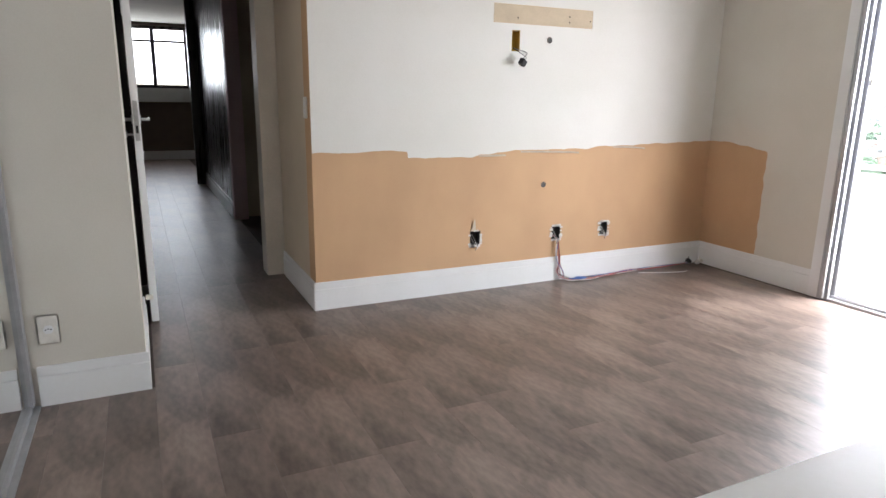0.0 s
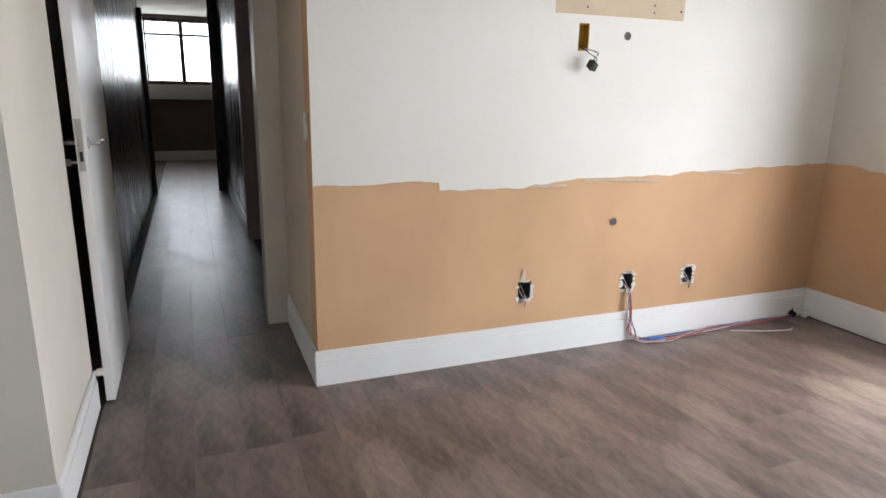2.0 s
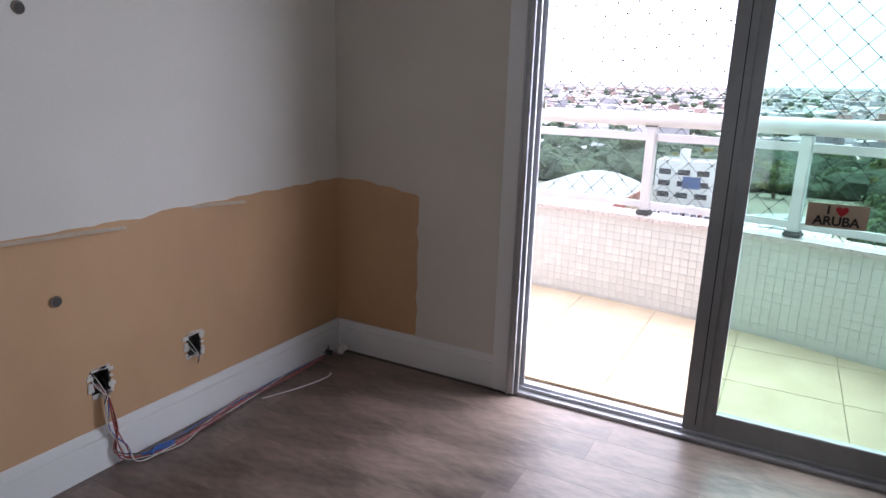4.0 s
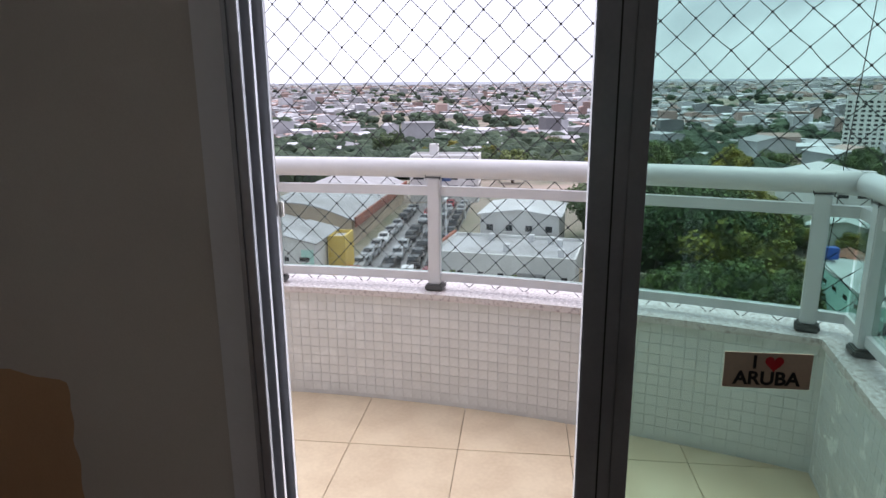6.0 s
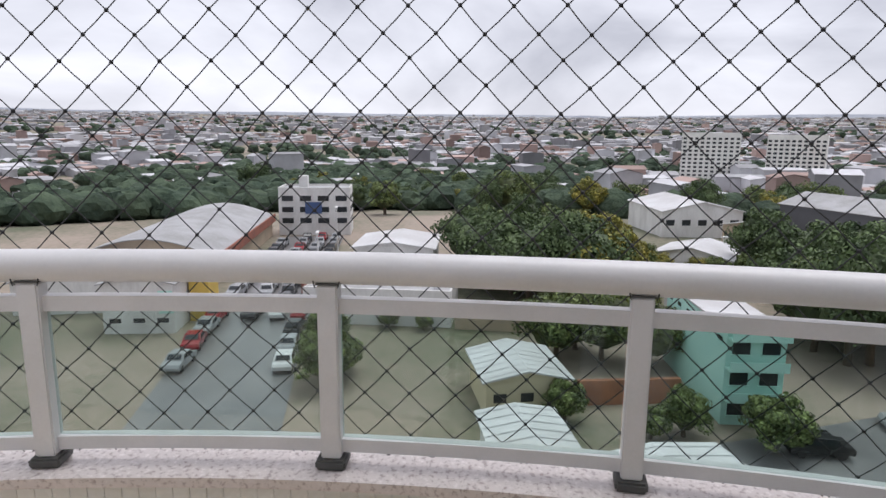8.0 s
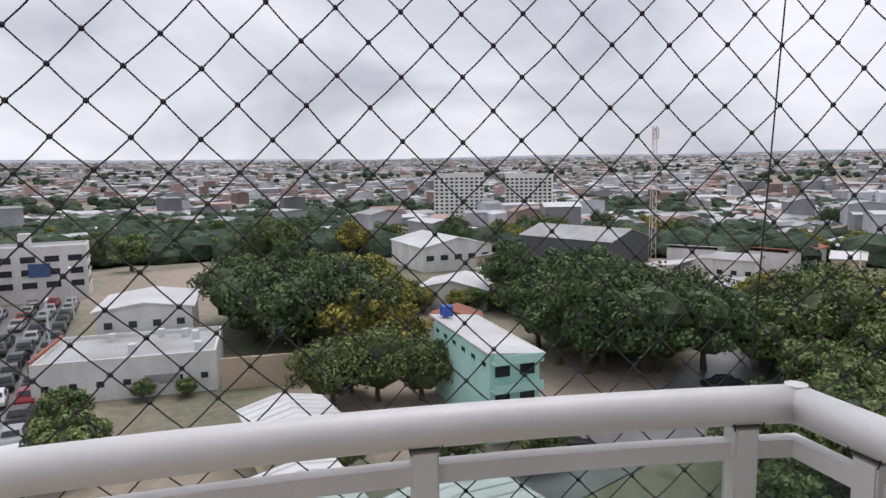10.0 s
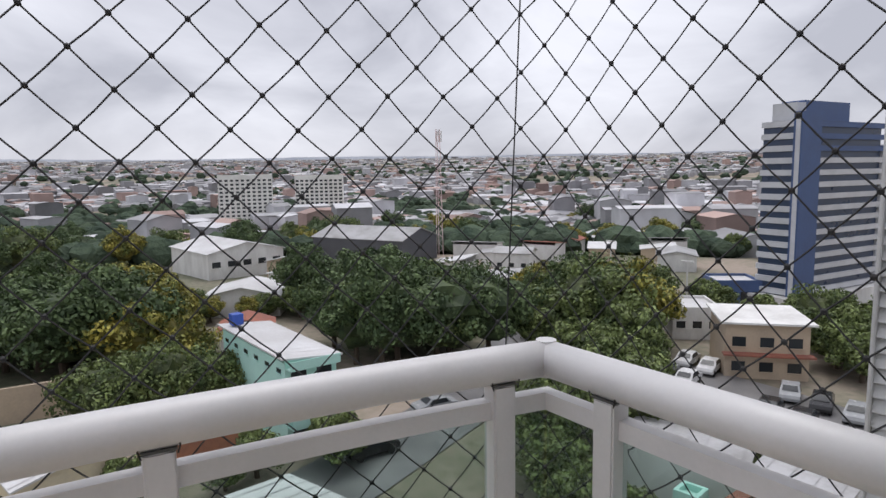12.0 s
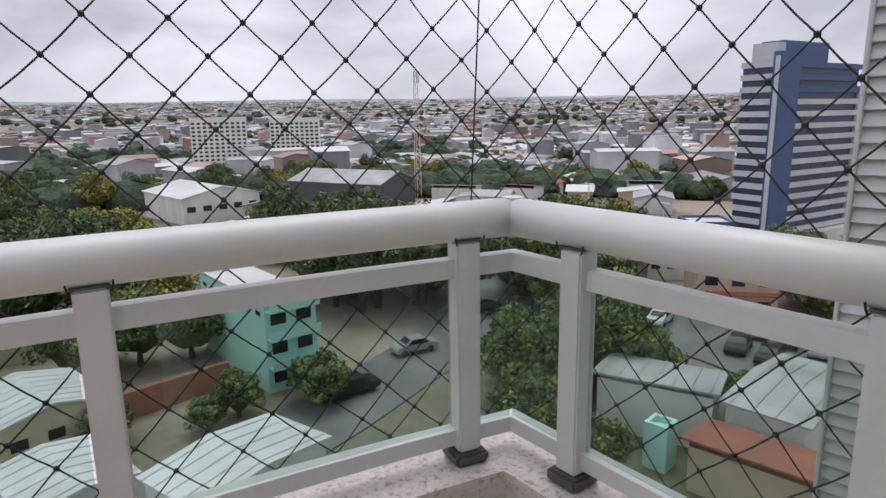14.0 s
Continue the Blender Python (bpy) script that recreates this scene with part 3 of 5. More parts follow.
for d in ((x0, x0 + 0.004, -0.004, 0.045, z0, z1), (x1 - 0.004, x1, -0.004, 0.045, z0, z1), (x0, x1, -0.004, 0.045, z0, z0 + 0.004), (x0, x1, -0.004, 0.045, z1 - 0.004, z1), (x0, x1, 0.04, 0.046, z0, z1)):
    box(bm, *d, m=m)
part("box_shell", bm, M_box, ub, "yellow plastic box shell")
for k in range(3):
    bm = bmesh.new()
    wire(bm, [m @ Vector(q) for q in ((1.335 + 0.01 * k, 0.03, 1.60), (1.35 + 0.01 * k, -0.01, 1.585), (1.39 + 0.012 * k - 0.03 * (k == 0), -0.04, 1.565), (1.40 - 0.01 * k, -0.055, 1.535), (1.372, -0.06, 1.52))], 0.002)
    part("wire", bm, (M_wire_k, M_wire_w, M_wire_k)[k], ub)
boxpart("hanging_socket", (-0.024, 0.024, -0.018, 0.018, -0.02, 0.02), M_black, ub, "black socket hanging on its wires", 0.004, m=pose(0.022, -0.06, -0.135, 15, 25, 30))
tagged(ub, "yellow wall box with a black socket hanging out", "wall box")
for x, z in ((1.607, 1.656), (1.615, 0.701)):
    bm = bmesh.new()
    tube(bm, [(x, -0.0032, z), (x, -0.0046, z)], 0.021, 16)
    hole = obj("cable_hole", bm, M_shadowed)
    bm = bmesh.new()
    tube(bm, [(x + 0.003, -0.0048, z - 0.002), (x + 0.003, -0.0056, z - 0.002)], 0.016, 14)
    part("plug", bm, M_boxgrey, hole, "dark hole plug")
    tagged(hole, "small round dark cable hole in the wall", "cable hole", group="cable holes")
# bundle of loose wires from the second box along the skirting
bundle = empty("wire_bundle", 1.75, -0.03, 0.0)
m = bundle.matrix_world.inverted()
for k in range(8):
    r = random.Random(20 + k)
    o = lambda s_: r.uniform(-s_, s_)
    pts = [(1.735 + o(0.012), 0.03, 0.33), (1.745 + o(0.01), -0.022, 0.29), (1.755 + o(0.02), -0.03, 0.16), (1.775 + o(0.03), -0.035, 0.06),
           (1.83 + o(0.04), -0.07 + o(0.03), 0.012), (1.95 + o(0.04), -0.09 + o(0.04), 0.008), (2.15 + o(0.05), -0.07 + o(0.035), 0.010), (2.4 + o(0.08), -0.055 + o(0.03), 0.012)]
    if k < 5:
        pts += [(2.7 + o(0.1), -0.05 + o(0.025), 0.012), (2.95 + o(0.08), -0.04 + o(0.02), 0.012)]
    bm = bmesh.new()
    wire(bm, [m @ Vector(q) for q in pts], 0.0026)
    part("wire", bm, (M_wire_r, M_wire_r, M_wire_w, M_wire_r, M_wire_b, M_wire_k, M_wire_w, M_wire_r)[k], bundle)
bm = bmesh.new()
wire(bm, [m @ Vector(q) for q in ((1.84, -0.06, 0.012), (1.93, -0.1, 0.016), (1.97, -0.085, 0.014), (1.90, -0.075, 0.02), (1.86, -0.095, 0.016))], 0.006)
part("taped_joint", bm, M_wire_b, bundle, "blue taped joint")
tagged(bundle, "tangled red, blue and white wires along the skirting", "wires")
plug = empty("cable_ends", 3.05, -0.09, 0.0)
for k, (a, b, c, mt) in enumerate(((-0.05, 0.02, 0.035, M_wire_k), (0.0, -0.02, 0.03, M_wire_w), (0.05, 0.0, 0.028, M_plastic))):
    boxpart("plug", (-0.022, 0.022, -0.016, 0.016, -0.014, 0.014), mt, plug, "loose cable plug", 0.005, m=pose(a, b, c, 20 * k, 30, 50 * k))
    bm = bmesh.new()
    wire(bm, [(a, b, c), (a + 0.03, b + 0.03, 0.06), (a + 0.05, b + 0.05, 0.02), (a - 0.03, b + 0.06, 0.006)], 0.003)
    part("lead", bm, mt, plug)
bm = bmesh.new()
wire(bm, [(-0.6, -0.02, 0.005), (-0.4, -0.10, 0.006), (-0.25, -0.13, 0.005), (-0.2, -0.11, 0.006)], 0.003)
part("white_lead", bm, M_wire_w, plug)
tagged(plug, "loose cable plugs lying on the floor in the corner", "cables")

# white table near the start
table = empty("white_table", 0.3, -3.55, 0)
boxpart("tabletop", (-0.62, 0.9, -0.42, 0.432, 0.715, 0.75), M_white, table, bevel=0.006)
for sx in (-0.55, 0.83):
    for sy in (-0.36, 0.36):
        boxpart("leg", (sx - 0.03, sx + 0.03, sy - 0.03, sy + 0.03, 0, 0.7145), M_white, table, bevel=0.004)
tagged(table, "plain white table near the balcony side", "table")

# ---- balcony door ----
for nm, d, lab in (("door_casing", (3.148, 3.166, -1.0795, -0.985, -0.004, 2.30), "white moulded door casing"),
                   ("door_casing_south", (3.148, 3.166, -3.04, -2.93, -0.004, 2.30), "white moulded door casing"),
                   ("door_casing_top", (3.148, 3.166, -2.929, -1.0805, 2.20, 2.30), "white moulded door casing")):
    S(boxpart(nm, d, M_white, bevel=0.004), lab, "door casing")
frame_ = empty("balcony_door_frame", 3.155, -1.08, 0)
for k, (a, b, w_) in enumerate(((-0.045, -0.028, 0.036), (-0.010, 0.006, 0.050), (0.024, 0.038, 0.036), (0.055, 0.068, 0.055))):
    boxpart("track_lip", (a, b, -w_, -0.012, 0.012, 2.19), M_alu, frame_, "aluminium track lip", 0.002)
boxpart("jamb_channel", (-0.05, 0.075, -0.012, -0.001, 0.012, 2.19), M_alu, frame_)
boxpart("gasket", (0.076, 0.088, -0.045, -0.001, 0.012, 2.19), M_black, frame_, "black rubber gasket")
boxpart("catch", (0.066, 0.080, -0.068, -0.056, 1.385, 1.425), M_plastic, frame_, "white lock catch", 0.003)
boxpart("sill_track", (-0.005, 0.16, -1.828, -0.001, -0.02, 0.012), M_alu, frame_, "aluminium sill track", 0.003)
for a in (0.033, 0.075):
    boxpart("sill_lip", (a, a + 0.006, -1.828, -0.013, 0.0125, 0.03), M_alu, frame_)
boxpart("head_track", (-0.05, 0.08, -1.828, -0.013, 2.14, 2.19), M_graphite, frame_)
tagged(frame_, "satin aluminium balcony door frame with tracks", "door frame", kind="structure")
def panel(name, x, y1, y0, label):
    e = empty(name, x, y1, 0)
    w = y1 - y0
    boxpart("stile", (-0.022, 0.022, -0.085, 0.0, 0.03, 2.13), M_graphite, e, bevel=0.004)
    boxpart("stile_groove", (-0.0235, 0.0235, -0.056, -0.052, 0.06, 2.1), M_black, e)
    boxpart("interlock", (-0.012, 0.018, -0.13, -0.0855, 0.03, 2.13), M_graphite, e, bevel=0.003)
    boxpart("stile", (-0.022, 0.022, -w, -w + 0.08, 0.03, 2.13), M_graphite, e, bevel=0.004)
    boxpart("bottom_rail", (-0.02, 0.02, -w + 0.0805, -0.1305, 0.03, 0.13), M_graphite, e, bevel=0.003)
    boxpart("top_rail", (-0.02, 0.02, -w + 0.0805, -0.1305, 2.07, 2.13), M_graphite, e, bevel=0.003)
    p = boxpart("pane", (-0.003, 0.003, -w + 0.081, -0.131, 0.131, 2.069), M_green, e, "green tinted pane")
    p.visible_shadow = False
    tagged(e, label, "sliding door", kind="structure")
panel("sliding_door_1", 3.205, -1.895, -2.92, "dark-framed sliding glass door with green tint")
# the souvenir sticker on the pane
sticker = boxpart("sticker", (-0.001, 0.001, -0.10, 0.10, -0.045, 0.045), M_patch)
sticker.matrix_world = pose(3.199, -2.335, 1.035)
def text(name, body, size, m, material, parent):
    c = bpy.data.curves.new(name, "FONT")
    c.body, c.size, c.extrude, c.align_x, c.align_y, c.offset = body, size, 0.0005, "CENTER", "CENTER", size * 0.03
    t_ = bpy.data.objects.new(name, c)
    scene.collection.objects.link(t_)
    dg = bpy.context.evaluated_depsgraph_get()
    me = bpy.data.meshes.new_from_object(t_.evaluated_get(dg))
    bpy.data.objects.remove(t_)
    me.materials.clear()
    me.materials.append(material)
    ob = new(name, me)
    ob.parent, ob.matrix_basis = parent, m
    return ob
text("word", "ARUBA", 0.047, pose(-0.0022, 0, -0.021, 90, 0, -90), M_black, sticker)
text("letter", "I", 0.046, pose(-0.0022, 0.03, 0.02, 90, 0, -90), M_black, sticker)
bm = bmesh.new()
vs = []
for k in range(28):
    a = k / 28 * math.tau
    vs.append(bm.verts.new((-0.0026, 0.006 - 0.0014 * 16 * math.sin(a) ** 3 * 0.95, 0.02 + 0.0014 * (13 * math.cos(a) - 5 * math.cos(2 * a) - 2 * math.cos(3 * a) - math.cos(4 * a)))))
bm.faces.new(vs)
heart = part("heart", bm, mat("red_print", (0.6, 0.02, 0.03), 0.4), sticker, "red heart")
heart.location = (0, -0.02, 0)
tagged(sticker, "beige souvenir sticker with red heart and black lettering", "sticker")

# ---- balcony ----
def rail_x(u):
    """The rail's line: x for a distance u south of the corner of the room."""
    return 5.14 + 0.03 * u - 0.0675 * u * u
U0, U1 = -1.3, 3.185
CORNER = (rail_x(U1), -U1)
END = (3.325, -2.985)
def line(off, n=30, z=0.0, side=True):
    """The rail's plan line moved outward by off: along the curve, round the corner, back to the house."""
    d = (Vector(END) - Vector(CORNER)).normalized()
    nrm = Vector((d.y, -d.x)) * (1 if Vector((d.y, -d.x)).y < 0 else -1)
    pts = []
    for k in range(n + 1):
        u = U0 + (U1 - U0) * k / n
        s_ = 0.03 - 0.135 * u
        q = Vector((1, s_)).normalized()
        pts.append(Vector((rail_x(u) + off * q.x, -u + off * q.y)))
    last = pts[-1]
    base = Vector(CORNER) + nrm * off
    pts.pop()
    # meeting point of the curve's last stretch and the moved side line
    t1 = (last - pts[-1]).normalized()
    den = t1.x * d.y - t1.y * d.x
    w_ = base - last
    k_ = (w_.x * d.y - w_.y * d.x) / den
    c = last + t1 * k_
    pts.append(c)
    corner_index = len(pts) - 1
    if side:
        pts.append(Vector(END) + nrm * off)
    return [Vector((p.x, p.y, z)) for p in pts], corner_index
def strip_wall(name, off0, off1, z0, z1, material, bevel=0.0, parent=None):
    a, _ = line(off0)
    b, _ = line(off1)
    bm = bmesh.new()
    rows = [[bm.verts.new((p.x, p.y, z)) for p, z in ((p1, z0), (p1, z1), (p2, z1), (p2, z0))] for p1, p2 in zip(a, b)]
    for r0, r1 in zip(rows, rows[1:]):
        for k in range(4):
            bm.faces.new((r0[k], r1[k], r1[(k + 1) % 4], r0[(k + 1) % 4]))
    bm.faces.new(rows[0])
    bm.faces.new(rows[-1])
    return obj(name, bm, material, parent)
parapet = S(strip_wall("parapet", -0.086, 0.13, -0.3, 0.605, M_grout), "low curved balcony parapet clad in white mosaic", "parapet")
cap = S(strip_wall("parapet_cap", -0.11, 0.15, 0.606, 0.64, M_granite), "speckled pinkish granite parapet cap", "parapet cap")
S(boxpart("balcony_slab", (3.32, 5.6, -3.5, 1.35, -0.32, -0.034), M_tgrout), "balcony floor slab", "floor")
S(wall("wall_balcony_north", "y", 1.3, 0.15, 3.32, 5.4, -0.3, H, M_mosaic), "white tiled end wall of the balcony", "wall")
S(boxpart("facade_skin", (3.322, 3.334, -1.08, 1.3, -0.03, H), M_mosaic), "white tiled facade beside the door", "facade")
S(boxpart("facade_reveal", (3.246, 3.335, -1.092, -1.081, -0.03, 2.2), M_mosaic), "white tiled door reveal", "facade")
S(boxpart("facade_skin_south", (3.322, 3.334, -5.2, -2.935, -0.3, H), M_mosaic), "white tiled facade beside the door", "facade")

# railing
railing = empty("balcony_railing", 4.6, -3.1, 0.64)
im = railing.matrix_world.inverted()
top, ci = line(0.0, 30, 1.312)
bm = bmesh.new()
tube(bm, [im @ p for p in top[:ci + 1]], 0.052, 18)
part("handrail", bm, M_rail, railing, "thick round white handrail", smooth=True)
bm = bmesh.new()
tube(bm, [im @ p for p in (top[ci], top[ci + 1])], 0.0515, 18)
part("handrail", bm, M_rail, railing, "thick round white handrail", smooth=True)
bm = bmesh.new()
tube(bm, [im @ (top[ci] + Vector((0, 0.0, -0.051))), im @ (top[ci] + Vector((0, 0.0, 0.053)))], 0.03, 10)
part("mitre_joint", bm, M_rail, railing)
def bar(z0, z1, off0, off1, name):
    a, c1 = line(off0)
    b, _ = line(off1)
    bm = bmesh.new()
    rows = [[bm.verts.new(im @ Vector((p.x, p.y, z))) for p, z in ((p1, z0), (p1, z1), (p2, z1), (p2, z0))] for p1, p2 in zip(a, b)]
    for r0, r1 in zip(rows, rows[1:]):
        for k in range(4):
            bm.faces.new((r0[k], r1[k], r1[(k + 1) % 4], r0[(k + 1) % 4]))
    bm.faces.new(rows[0])
    bm.faces.new(rows[-1])
    return part(name, bm, M_rail, railing)
bar(1.165, 1.215, -0.012, 0.030, "upper_bar")
bar(0.690, 0.735, -0.012, 0.030, "lower_bar")
POSTS = [(rail_x(u), -u, -math.degrees(math.atan(0.03 - 0.135 * u)) * -1) for u in (-0.6, 0.345, 1.284, 2.23, 3.045)]
dx, dy = END[0] - CORNER[0], END[1] - CORNER[1]
sd = math.hypot(dx, dy)
for f in (0.235, 0.90):
    POSTS.append((CORNER[0] + dx / sd * f, CORNER[1] + dy / sd * f, 90 + math.degrees(math.atan2(dy, dx))))
for x, y, a in POSTS:
    m = im @ pose(x, y, 0, 0, 0, a)
    bm = bmesh.new()
    box(bm, -0.035, 0.030, -0.033, 0.033, 0.675, 1.262, m=m)
    part("post", bm, M_rail, railing, bevel=0.005)
    boxpart("post_shoe", (-0.052, 0.047, -0.050, 0.050, 0.6405, 0.674), M_shoe, railing, "grey metal post shoe", 0.008, m=m)
    bm = bmesh.new()
    box(bm, -0.037, 0.032, -0.036, 0.036, 1.2625, 1.268, m=m)
    part("saddle", bm, M_shoe, railing, "dark saddle under the rail")
    bm = bmesh.new()
    wire(bm, [m @ Vector(q) for q in ((-0.037, -0.036, 1.255), (-0.038, -0.036, 1.285), (-0.038, 0.036, 1.285), (-0.037, 0.036, 1.255))], 0.0022)
    part("bracket", bm, M_black, railing, "thin dark bracket")
def glazing(p, q):
    bm = bmesh.new()
    p, q = Vector(p), Vector(q)
    s_ = (q - p).normalized()
    n_ = Vector((-s_.y, s_.x)) * 0.004
    vs = []
    for z in (0.737, 1.163):
        vs.append([bm.verts.new(im @ Vector((c.x, c.y, z))) for c in (p + n_, q + n_, q - n_, p - n_)])
    for k in range(4):
        bm.faces.new((vs[0][k], vs[0][(k + 1) % 4], vs[1][(k + 1) % 4], vs[1][k]))
    bm.faces.new(vs[0])
    bm.faces.new(vs[1])
    part("pane", bm, M_railglass, railing, "grey-green glass pane").visible_shadow = False
for a, b in zip(POSTS[:5], POSTS[1:5]):
    d = (Vector(b[:2]) - Vector(a[:2])).normalized() * 0.036
    o = Vector((0.009, 0))
    glazing(Vector(a[:2]) + d + o, Vector(b[:2]) - d + o)
cc = Vector(CORNER)
glazing(Vector(POSTS[4][:2]) + Vector((0.0, -0.036)), cc + Vector((0.004, 0.006)))
glazing(cc + Vector((-0.006, -0.002)), Vector(POSTS[5][:2]) + Vector((0.036, -0.004)))
glazing(Vector(POSTS[5][:2]) + Vector((-0.036, -0.004)), Vector(POSTS[6][:2]) + Vector((0.036, -0.004)))
tagged(railing, "white metal balcony railing with grey-green glass panes", "railing")

# safety net, in a plane just outside the rail: cords and knots
def net():
    pts, c = line(0.075, 40)
    cum = [0.0]
    for a, b in zip(pts, pts[1:]):
        cum.append(cum[-1] + (b - a).length)
    total = cum[-1]
    def at(s_):
        s_ = min(max(s_, 0), total)
        for k in range(len(pts) - 1):
            if s_ <= cum[k + 1]:
                return pts[k].lerp(pts[k + 1], (s_ - cum[k]) / (cum[k + 1] - cum[k]))
        return pts[-1]
    D = 0.155
    z0, z1 = 0.63, H
    s0 = (cum[c] - 0.02) % D
    def place(i, j):
        w = Vector((i * 1.7, j * 1.3, 0.5))
        p = at(s0 + i * D / 2 + noise.noise(w) * 0.008)
        return Vector((p.x, p.y, z0 + j * D / 2 + noise.noise(w + Vector((9, 4, 2))) * 0.008 - 0.006 * math.sin(i * 0.3)))
    e = empty("safety_net", 4.6, -3.2, 0.64)
    m = e.matrix_world.inverted()
    ni, nj = int((total - s0) / (D / 2)), int((z1 - z0) / (D / 2))
    cords, knots = bmesh.new(), bmesh.new()
    for i in range(ni):
        for j in range(nj):
            if (i + j) % 2:
                continue
            p = m @ place(i, j)
            for di in (1, -1):
                if 0 <= i + di <= ni:
                    q = m @ place(i + di, j + 1)
                    mid = p.lerp(q, 0.5) + Vector((0, 0, -0.002))
                    tube(cords, [p, mid, q], 0.0020, 4)
            bmesh.ops.create_icosphere(knots, subdivisions=1, radius=0.0075, matrix=Matrix.Translation(p))
    tagged(part("cords", cords, M_net, e), kind="stuff")
    tagged(part("knots", knots, M_net, e), kind="stuff")
    bm = bmesh.new()
    cp = pts[c]
    back = (pts[c - 1] - cp).normalized()
    wire(bm, [m @ Vector((*(cp + back * d_).xy, z)) for z, d_ in ((0.645, 0.18), (1.3, 0.15), (2.0, 0.115), (H, 0.085))], 0.0022)
    part("corner_cord", bm, M_net, e, "taut vertical corner cord")
    tagged(e, "black knotted nylon safety net with diamond meshes", "safety net")
net()

# neighbouring louvred facade close to the balcony
louvre = empty("louvred_facade", 4.285, -5.95, 0)
# backing in the shade brown, so that the gaps between slats look dark
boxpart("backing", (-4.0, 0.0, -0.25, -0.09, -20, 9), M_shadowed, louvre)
boxpart("edge_trim", (0.001, 0.024, -0.25, 0.03, -20, 9), M_louvre, louvre, "white corner trim", 0.006)
sl = bmesh.new()
box(sl, -4.0, 0.0, -0.055, 0.055, -0.006, 0.006, m=pose(0, 0, 0, -62, 0, 0))
first = None
for k in range(190):
    z = -8.5 + k * 0.088
    if first is None:
        first = part("slat", sl, M_louvre, louvre)
        first.location = (0, -0.03, z)
    else:
        o = new("slat", first.data)
        o.parent, o.location = louvre, (0, -0.03, z)
tagged(louvre, "neighbouring facade of white horizontal aluminium louvres", "facade", kind="structure")

# ---- the city below ----
def ground_z(r):
    def step(a, b):
        u = min(1, max(0, (r - a) / (b - a)))
        return u * u * (3 - 2 * u)
    return -20 - 7 * step(150, 250) + 0.0295 * max(0, r - 400) * step(400, 1200)
OX, OY = 3.5, -1.6
def gz(x, y):
    r = math.hypot(x - OX, y - OY)
    return ground_z(r) + (noise.noise(Vector((x * 0.0016, y * 0.0016, 3))) * 4 * min(1, max(0, (r - 700) / 1500)))
verts, faces = [], []
radii = [0.0, 30, 60, 90, 120, 140, 170, 200, 240, 280, 330, 390, 450, 520, 600, 700, 850, 1000, 1200, 1500, 1800, 2100, 2500, 2900, 3400, 4000, 4700]
SEG = 96
for r in radii:
    for k in range(SEG):
        a = k / SEG * math.tau
        x, y = OX + r * math.cos(a), OY + r * math.sin(a)
        verts.append((x, y, gz(x, y)))
for i in range(len(radii) - 1):
    for k in range(SEG):
        faces.append((i * SEG + k, (i + 1) * SEG + k, (i + 1) * SEG + (k + 1) % SEG, i * SEG + (k + 1) % SEG))
S(raw("ground", verts, faces, M_ground), "brown earth and scrub ground under the city", "ground")
def road(name, pts, w, z=0.06):
    bm = bmesh.new()
    prev = None
    for i, p in enumerate(pts):
        a, b = Vector(pts[max(0, i - 1)]), Vector(pts[min(len(pts) - 1, i + 1)])
        n = (b - a).normalized()
        n = Vector((-n.y, n.x)) * w / 2
        q = [bm.verts.new((p[0] + s_ * n.x, p[1] + s_ * n.y, gz(p[0], p[1]) + z)) for s_ in (1, -1)]
        if prev:
            bm.faces.new((prev[0], prev[1], q[1], q[0]))
        prev = q
    S(obj(name, bm, M_asphalt), "wet grey asphalt street", "road")
road("road_main", [(40, 12), (66, 13.5), (89, 14), (114, 14), (133, 14)], 11.5)
road("road_side", [(37, -12), (39.5, -27), (43, -42), (50, -58), (60, -76)], 7.5, 0.10)
road("road_parking", [(12, -58), (22, -61), (33, -63), (46, -60)], 12, 0.14)

